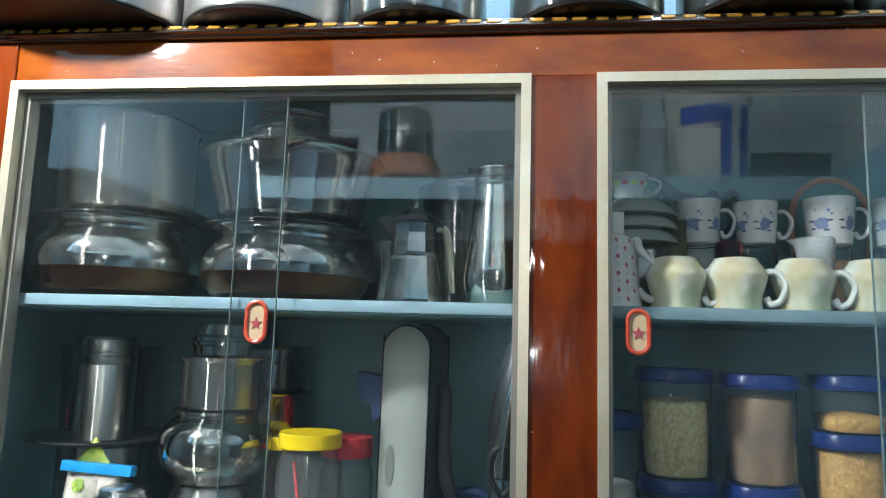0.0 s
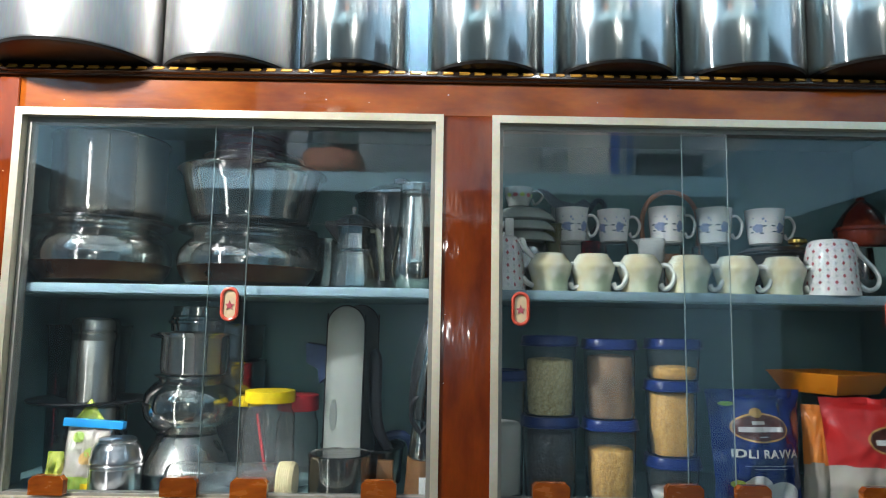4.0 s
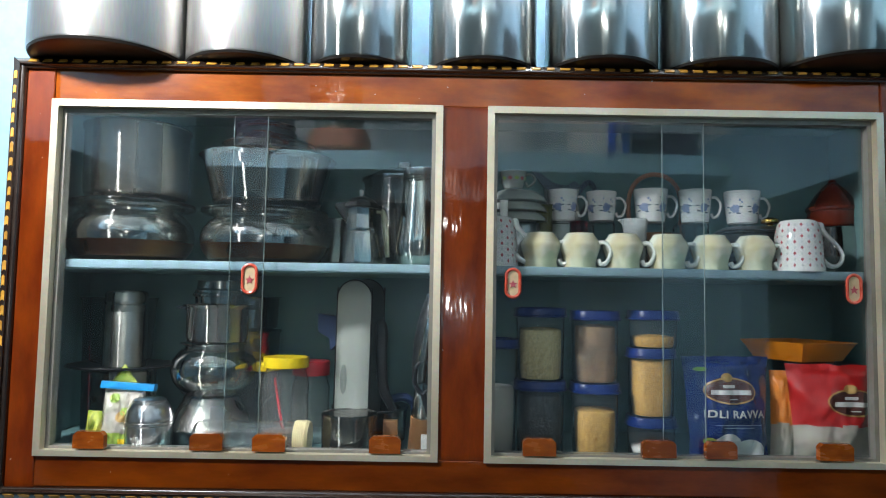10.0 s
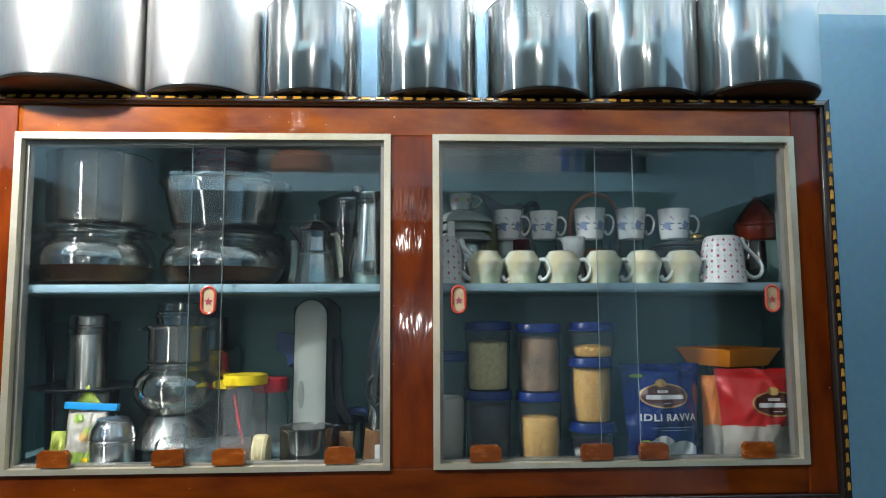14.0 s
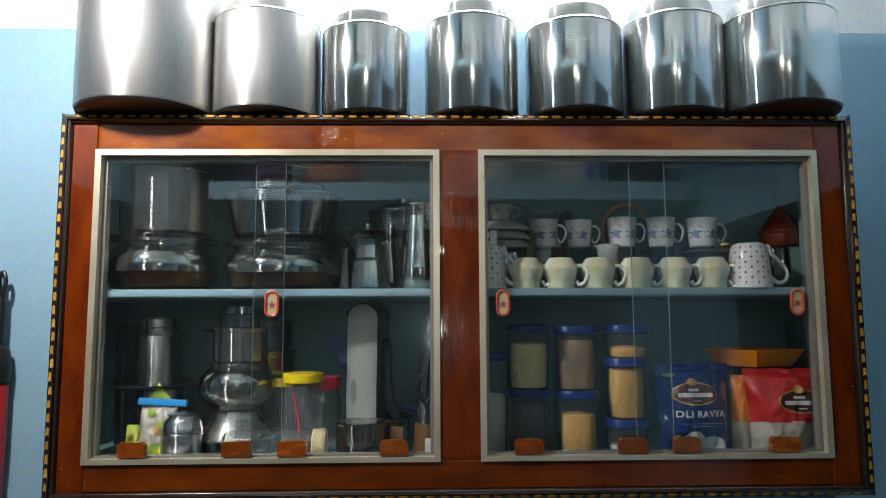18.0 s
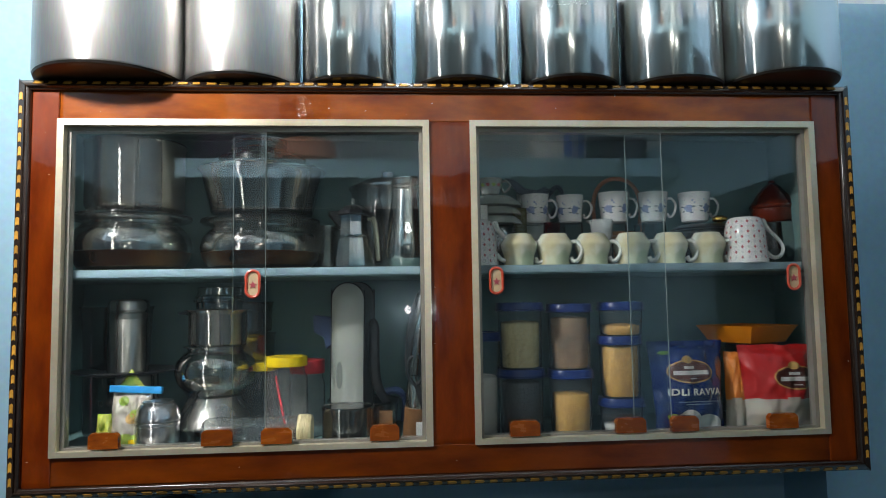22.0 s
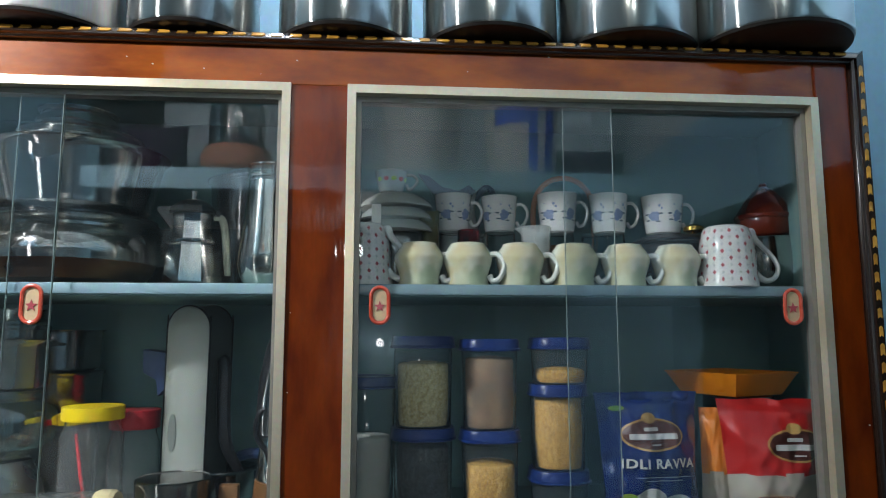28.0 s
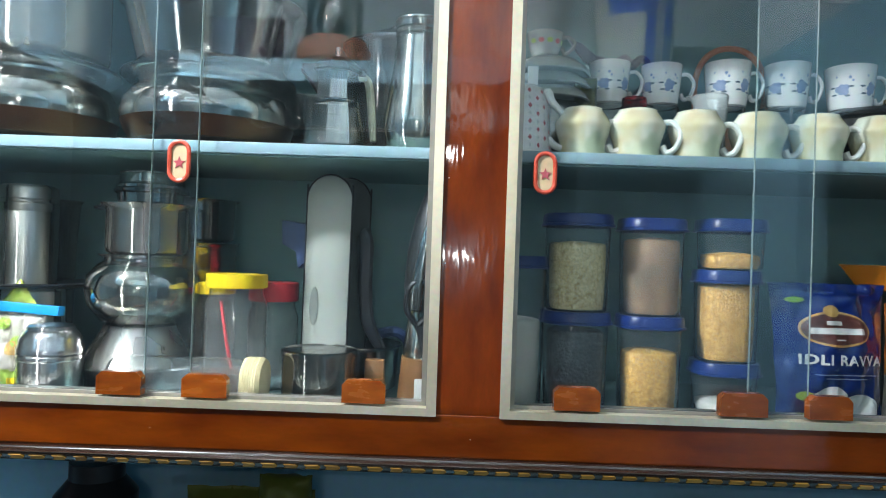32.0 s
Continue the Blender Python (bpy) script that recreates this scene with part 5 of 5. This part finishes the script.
# ---- food packets ----
ob, bag = packet("ravva_packet", "blue food packet with a brown oval emblem and white lettering", (0.486, 0.105, BASE), 0.146, 0.182, 0.060, PACK_BLUE, 11, 3, -5, crumple=0.011, taper=-0.13)
def emblem(cx, cz, a, ob, bag):
    part("emblem_border", drape_sheet(ellipse(cx, cz, a, a * 0.50), bag, 0.0016), PRINT_GOLD, ob, "pale oval border", smooth=False)
    part("emblem", drape_sheet(ellipse(cx, cz, a * 0.94, a * 0.44), bag, 0.0024), LOGO_BROWN, ob, "dark brown oval emblem", smooth=False)
    part("emblem_crest", drape_sheet(ellipse(cx - 0.004, cz + a * 0.50, a * 0.24, a * 0.17, 16), bag, 0.0032), PRINT_GOLD, ob, "gold crest", smooth=False)
    for x0, x1, z0, z1 in ((-0.34, 0.16, 0.11, 0.22), (-0.76, 0.76, -0.14, 0.03), (-0.18, 0.18, -0.32, -0.28)):
        part("emblem_bar", drape_sheet([(cx + a * x0, cz + a * z0), (cx + a * x1, cz + a * z0), (cx + a * x1, cz + a * z1), (cx + a * x0, cz + a * z1)], bag, 0.0034), PRINT_WHITE, ob, "white bar", smooth=False)


emblem(-0.003, 0.120, 0.047, ob, bag)
lettering("IDLI RAVVA", 0.0180, 0.001, 0.0795, bag, 0.0058, PRINT_WHITE, ob, "white lettering")
for z, w in ((0.060, 0.042), (0.055, 0.030)):
    part("small_print", drape_sheet([(0.008 - w, z), (0.008 + w, z), (0.008 + w, z + 0.0013), (0.008 - w, z + 0.0013)], bag, 0.0024), BLUE_PRINT, ob, "line of fine print", smooth=False)
part("cake_print", drape_sheet(ellipse(-0.010, 0.020, 0.026, 0.026, 18), bag, 0.0024), PRINT_WHITE, ob, "printed white rice cake", smooth=False)
part("cake_print", drape_sheet(ellipse(0.030, 0.012, 0.030, 0.024, 18), bag, 0.0030), PRINT_WHITE, ob, "printed white rice cake", smooth=False)
part("leaf_print", drape_sheet(ellipse(-0.052, 0.158, 0.013, 0.004, 12), bag, 0.0024), PACK_GREEN, ob, "green printed tag", smooth=False)
part("leaf_print", drape_sheet(ellipse(-0.042, 0.032, 0.012, 0.006, 12), bag, 0.0024), PACK_GREEN, ob, "green printed leaf", smooth=False)

ob, bag = packet("flour_packet", "red and white food packet with a brown oval emblem", (0.664, 0.082, BASE), 0.140, 0.172, 0.066, PACK_RED, 23, -4, -5, crumple=0.009, taper=-0.12, lower=PACK_WHITE, split=0.385)
emblem(0.024, 0.106, 0.047, ob, bag)
ob, bag = packet("orange_packet", "orange and cream packet behind the red packet", (0.604, 0.120, BASE), 0.066, 0.156, 0.030, PACK_ORANGE, 31, -14, -3, lower=PACK_WHITE, split=0.39)
# orange bowl on a tin behind the packets
ob = thing("tall_tin", "steel tin behind the packets carrying an orange bowl", "tin", at=(0.668, 0.190, BASE))
part("body", lathe([(0, 0), (0.052, 0), (0.054, 0.003), (0.054, 0.169), (0.050, 0.172), (0, 0.172)], 40), STEEL_DARK, ob)
ob = thing("orange_bowl", "shallow square orange plastic bowl with sloping sides", "bowl", at=(0.652, 0.180, BASE + 0.1725), turn=23)
part("dish", lathe(shell([(0.074, 0), (0.0765, 0.002), (0.0985, 0.0325), (0.1010, 0.0335), (0.1010, 0.0355)], 0.003), 4), ORANGE_PLASTIC, ob, sharp=30)

# ---- recess under the cabinet ----
structure("recess_slab", box(NX0, NX1, 0.10, NY, NZ0 - 0.04, NZ0 + 0.0), EDGE_BLUE, "painted slab of the recess under the cabinet", "shelf")
def lidded_pot(x, y, r, h, label):
    ob = thing("lidded_pot", label, "pot", at=(x, y, NZ0))
    part("body", lathe([(0, 0), (r * 0.9, 0), (r * 0.97, 0.006), (r * 0.95, h - 0.0345), (0, h - 0.0345)], 48), STEEL_DARK, ob)
    part("lid", lathe([(r * 0.96, h - 0.034), (r, h - 0.031), (r, h - 0.020), (r * 0.96, h - 0.009), (r * 0.86, h - 0.002), (r * 0.6, h), (0, h + 0.001)], 48), DARK_LID, ob, "blackened lid with a rounded edge")


lidded_pot(0.443, 0.240, 0.097, 0.094, "steel pot with a blackened lid under the cabinet")
lidded_pot(0.624, 0.250, 0.073, 0.074, "small steel pot with a blackened lid under the cabinet")
ob = thing("lime_bag", "lime green plastic bag with a dark green strap under the cabinet", "bag", at=(-0.320, 0.235, NZ0))
part("bag", pillow(0.22, 0.118, 0.10, 20, 20, 0.010, 41, 0.1), LIME, ob, sharp=80)
part("upper_fold", pillow(0.09, 0.05, 0.06, 14, 14, 0.008, 47, 0.1), LIME, ob, at=(0.055, -0.01, 0.092), sharp=80)
part("strap", tube([(-0.15, -0.07, 0.096), (-0.10, -0.075, 0.104), (-0.05, -0.075, 0.094), (0.01, -0.07, 0.078)], 0.008, 8, flat=0.5), GREEN_DARK, ob, "dark green strap")
ob = thing("dark_jar", "dark round jar under the cabinet", "jar", at=(-0.560, 0.235, NZ0))
part("body", lathe([(0, 0), (0.055, 0), (0.060, 0.006), (0.060, 0.10), (0.040, 0.125), (0.040, 0.150), (0, 0.152)], 40), BLACK, ob)

# ---- hanging by the cabinet ----
ob = thing("red_umbrella", "folded red umbrella with a black tip hanging on the wall", "umbrella", at=(-0.958, 0.150, 1.0))
part("canopy", lathe([(0, 0.02), (0.012, 0.02), (0.020, 0.12), (0.024, 0.30), (0.023, 0.405), (0, 0.41)], 16), RED_PLASTIC, ob)
part("collar", lathe([(0, 0.4105), (0.025, 0.4105), (0.026, 0.44), (0.022, 0.475), (0.014, 0.485), (0, 0.486)], 20), BLACK, ob, "black collar")
part("shaft", lathe([(0, 0.4865), (0.009, 0.4865), (0.009, 0.57), (0.007, 0.60), (0, 0.60)], 14), BLACK, ob, "dark shaft")
part("cord", tube([(0.008, -0.005, 0.60), (0.010, -0.006, 0.625), (0.004, -0.005, 0.640), (-0.003, -0.005, 0.625), (-0.001, -0.005, 0.59), (-0.022, -0.008, 0.575), (-0.030, -0.006, 0.545)], 0.0045, 8), BLACK, ob, "black hanging cord")

# ---- lamps ----
ob = thing("hanging_lamp", "large white bulb hanging on a cord from the ceiling", "lamp", at=LAMP_A)
g = part("bulb", lathe([(0, -0.046), (0.020, -0.042), (0.038, -0.026), (0.045, -0.002), (0.040, 0.020), (0.026, 0.034), (0.020, 0.0385), (0, 0.0385)], 32), LAMP_GLOW, ob, "glowing white bulb")
g.visible_shadow = False
part("holder", lathe([(0, 0.0395), (0.021, 0.0395), (0.023, 0.044), (0.022, 0.075), (0.014, 0.088), (0, 0.089)], 28), BUCKET_WHITE, ob, "white bulb holder")
part("cord", tube([(0, 0, 0.0885), (0.002, 0, 0.4), (0, 0, ZC - LAMP_A[2] - 0.001)], 0.0025, 6), BUCKET_WHITE, ob, "white hanging cord")
# made-up bulb and bracket at LAMP_B, there only for the mullion's lower glints
ob = thing("glint_lamp", "added glint bulb in a bracket on the back room wall", "lamp", at=LAMP_B)
g = part("bulb", lathe([(0, -0.036), (0.016, -0.033), (0.029, -0.020), (0.033, -0.004), (0.030, 0.012), (0.020, 0.028), (0.016, 0.034), (0, 0.034)], 28), LAMP_GLOW, ob, "glowing white bulb")
g.visible_shadow = False
part("bracket", tube([(0, 0, 0.0345), (0, 0, 0.060), (0, -0.06, 0.075), (0, Y0 - 3.0 - LAMP_B[1] + 0.001, 0.075)], [0.018, 0.016, 0.010, 0.010], 12), BUCKET_WHITE, ob, "white bracket")
ob = thing("loft_lamp", "small glowing white bulb under the loft slab", "lamp", at=LAMP_C)
g = part("bulb", lathe([(0, -0.018), (0.010, -0.015), (0.017, -0.006), (0.018, 0.004), (0.016, 0.018), (0.012, 0.030), (0.010, 0.034), (0, 0.034)], 28), LAMP_GLOW, ob, "glowing white bulb")
g.visible_shadow = False
part("holder", lathe([(0, 0.0345), (0.017, 0.0345), (0.021, 0.040), (0.021, 0.075), (0.016, 0.080), (0, 0.08)], 24), BUCKET_WHITE, ob, "white bulb holder")
part("stem", tube([(0, 0, 0.078), (0, 0, 0.10), (0, 0, 2.0145 - LAMP_C[2])], 0.008, 8), BUCKET_WHITE, ob, "white stem under the loft")

ob = thing("tube_lamp", "white fluorescent tube lamp on the wall over the drums", "lamp", at=(-0.02, Y1 - 0.001, 2.50))
part("batten", box(-0.60, 0.60, -0.040, 0, -0.022, 0.022, 0.004), BUCKET_WHITE, ob, "white metal batten")
for q in (-1, 1):
    part("end_holder", box(q * 0.575 - 0.010, q * 0.575 + 0.010, -0.085, -0.0405, -0.018, 0.018, 0.003), BUCKET_WHITE, ob, "white lamp holder")
tube_mesh = lathe([(0, -0.564), (0.013, -0.563), (0.013, 0.563), (0, 0.564)], 16)
bmesh.ops.rotate(tube_mesh, verts=tube_mesh.verts, matrix=Matrix.Rotation(radians(90), 3, "Y"))
part("tube", tube_mesh, TUBE_GLOW, ob, "glowing white tube", at=(0, -0.068, 0))

# ---- loft things mirrored in the glass ----
LZ = 2.0905
def bucket(x, y, r, h, striped, label):
    ob = thing("bucket", label, "bucket", group="buckets on the loft", at=(x, y, LZ))
    r_at = lambda z: r * (0.88 + 0.12 * z / h)
    part("tub", lathe(shell([(r * 0.86, 0), (r * 0.88, 0.004), (r_at(h * 0.5), h * 0.5), (r, h - 0.02), (r * 1.05, h - 0.018), (r * 1.05, h)], 0.003), 40), BUCKET_WHITE, ob)
    part("lid", lathe([(0, h + 0.0005), (r * 1.05, h + 0.0005), (r * 1.05, h + 0.012), (r * 0.9, h + 0.014), (0, h + 0.014)], 40), BUCKET_WHITE, ob)
    if striped:
        bm = bmesh.new()
        for a0, a1, z0, z1 in ((0.75, 1.05, 0.01, h * 0.82), (1.30, 1.55, 0.01, h * 0.82), (1.56, 2.5, h * 0.62, h * 0.82)):
            for k in range(6):
                for j in range(4):
                    aa = [a0 + (a1 - a0) * (k + d) / 6 for d in (0, 1)]
                    zz = [z0 + (z1 - z0) * (j + d) / 4 for d in (0, 1)]
                    bm.faces.new([bm.verts.new(((r_at(z) + 0.0030) * math.cos(a), (r_at(z) + 0.0030) * math.sin(a), z)) for a, z in ((aa[0], zz[0]), (aa[1], zz[0]), (aa[1], zz[1]), (aa[0], zz[1]))])
        part("blue_stripes", bm, BUCKET_BLUE, ob, "blue printed stripes", smooth=False)


bucket(0.585, -1.52, 0.14, 0.30, True, "white plastic bucket with blue stripes on the loft")
bucket(0.215, -1.55, 0.15, 0.28, False, "white plastic bucket on the loft")
ob = thing("clay_pot", "terracotta pot on the loft", "pot", at=(-0.46, -1.54, LZ))
part("body", lathe([(0, 0), (0.08, 0), (0.125, 0.03), (0.130, 0.07), (0.115, 0.105), (0, 0.105)], 40), CLAY, ob)
ob = thing("steel_can", "steel can on the terracotta pot", "can", at=(-0.46, -1.54, LZ + 0.106))
part("body", lathe([(0, 0), (0.098, 0), (0.10, 0.003), (0.10, 0.16), (0.09, 0.17), (0, 0.17)], 40), STEEL, ob)
ob = thing("dark_sack", "dark bundled sack on the loft", "sack", at=(-0.78, -1.56, LZ))
part("cloth", pillow(0.28, 0.20, 0.2, 10, 10, 0.03, 61), SACK, ob, sharp=80)
ob = thing("dark_bundle", "dark cloth bundle on the loft", "bundle", at=(0.86, -1.58, LZ))
part("cloth", pillow(0.30, 0.14, 0.16, 10, 10, 0.03, 71), SACK, ob, sharp=80)

# ---- cloth on the side wall ----
ob = thing("hanging_cloth", "bright cyan cloth hanging on the side wall over the doorway", "cloth", at=(X1 - 0.020, -0.84, 2.20))
ob.rotation_euler = (0, 0, radians(-90))
part("cloth", pillow(0.11, 0.52, 0.035, 12, 16, 0.012, 91, 0.15), CYAN_CLOTH, ob, sharp=80)
part("peg", tube([(0, 0.020, 0.522), (0, -0.004, 0.522), (0, -0.010, 0.535)], 0.005, 8), BUCKET_WHITE, ob, "white wall peg")

# ---- inlay pieces of the beading ----
def arrow_mesh(name, along_x):
    me = bpy.data.meshes.new(name)
    pts = [(-0.0085, -0.0036), (0.0060, -0.0036), (0.0088, 0.0), (0.0060, 0.0036), (-0.0085, 0.0036), (-0.0058, 0.0)]
    v = [((a, y, b) if along_x else (b, y, a)) for y in (-0.0008, 0.0006) for a, b in pts]
    f = [tuple(range(6)), tuple(range(11, 5, -1))] + [(k, (k + 1) % 6, (k + 1) % 6 + 6, k + 6) for k in range(6)]
    me.from_pydata(v, [], f)
    me.materials.append(INLAY)
    me.validate()
    return me


across, upright = arrow_mesh("inlay_across", True), arrow_mesh("inlay_upright", False)
rng = random.Random(5)


def inlay(me, parent, x, z, tip=0.0, wide=1.0):
    """One arrow set into the moulding; tipped with the slope of the long runs."""
    ob = new("inlay", me)
    ob.location = (x + rng.uniform(-0.001, 0.001), -0.0100 if tip else -0.0144, z)
    ob.rotation_euler = (radians(tip), 0, 0)
    ob.scale = (wide * rng.uniform(0.85, 1.1), 1, rng.uniform(0.85, 1.1))
    ob.parent = parent


n = 60
for k in range(n):
    x = CX0 + 0.02 + (CX1 - CX0 - 0.04) * (k + 0.5) / n
    inlay(across, beads[0], x, CZ1 - 0.0060, tip=-39)
    inlay(across, beads[1], x, CZ0 + 0.0060, tip=39)
n = 28
for k in range(n):
    z = CZ0 + 0.02 + (CZ1 - CZ0 - 0.04) * (k + 0.5) / n
    inlay(upright, beads[2], CX0 + 0.0065, z, wide=0.78)
    inlay(upright, beads[3], CX1 - 0.0065, z, wide=0.78)

# ---- paint flecks and nail heads on the wood ----
rng = random.Random(12)
fleck = bpy.data.meshes.new("paint_fleck")
ring = [(math.cos(q) * (1 + 0.3 * math.sin(2.3 * k)), math.sin(q) * (1 + 0.25 * math.cos(3.1 * k))) for k, q in [(k, 2 * math.pi * k / 7) for k in range(7)]]
fleck.from_pydata([(x * 0.0012, -0.0003, z * 0.0012) for x, z in ring] + [(x * 0.0014, 0.0003, z * 0.0014) for x, z in ring], [], [tuple(range(7))] + [(k, k + 7, (k + 1) % 7 + 7, (k + 1) % 7) for k in range(7)])
fleck.materials.append(PRINT_WHITE)
for k in range(17):
    ob = new("paint_fleck", fleck)
    if k < 11:
        x, y, z = rng.uniform(-0.69, 0.70), -0.0003, rng.choice((rng.uniform(1.873, 1.915), rng.uniform(1.875, 1.918), rng.uniform(1.228, 1.268)))
    elif k < 13:
        x, y, z = rng.uniform(-0.034, 0.035), -0.0013, rng.uniform(1.30, 1.86)
    else:
        x, y, z = rng.choice((rng.uniform(-0.742, -0.706), rng.uniform(0.716, 0.756))), -0.0023, rng.uniform(1.25, 1.90)
    ob.location = (x, y, z)
    s = rng.uniform(0.25, 0.7)
    ob.scale = (s * rng.uniform(0.7, 1.8), 1, s)
    ob.parent = cabinet
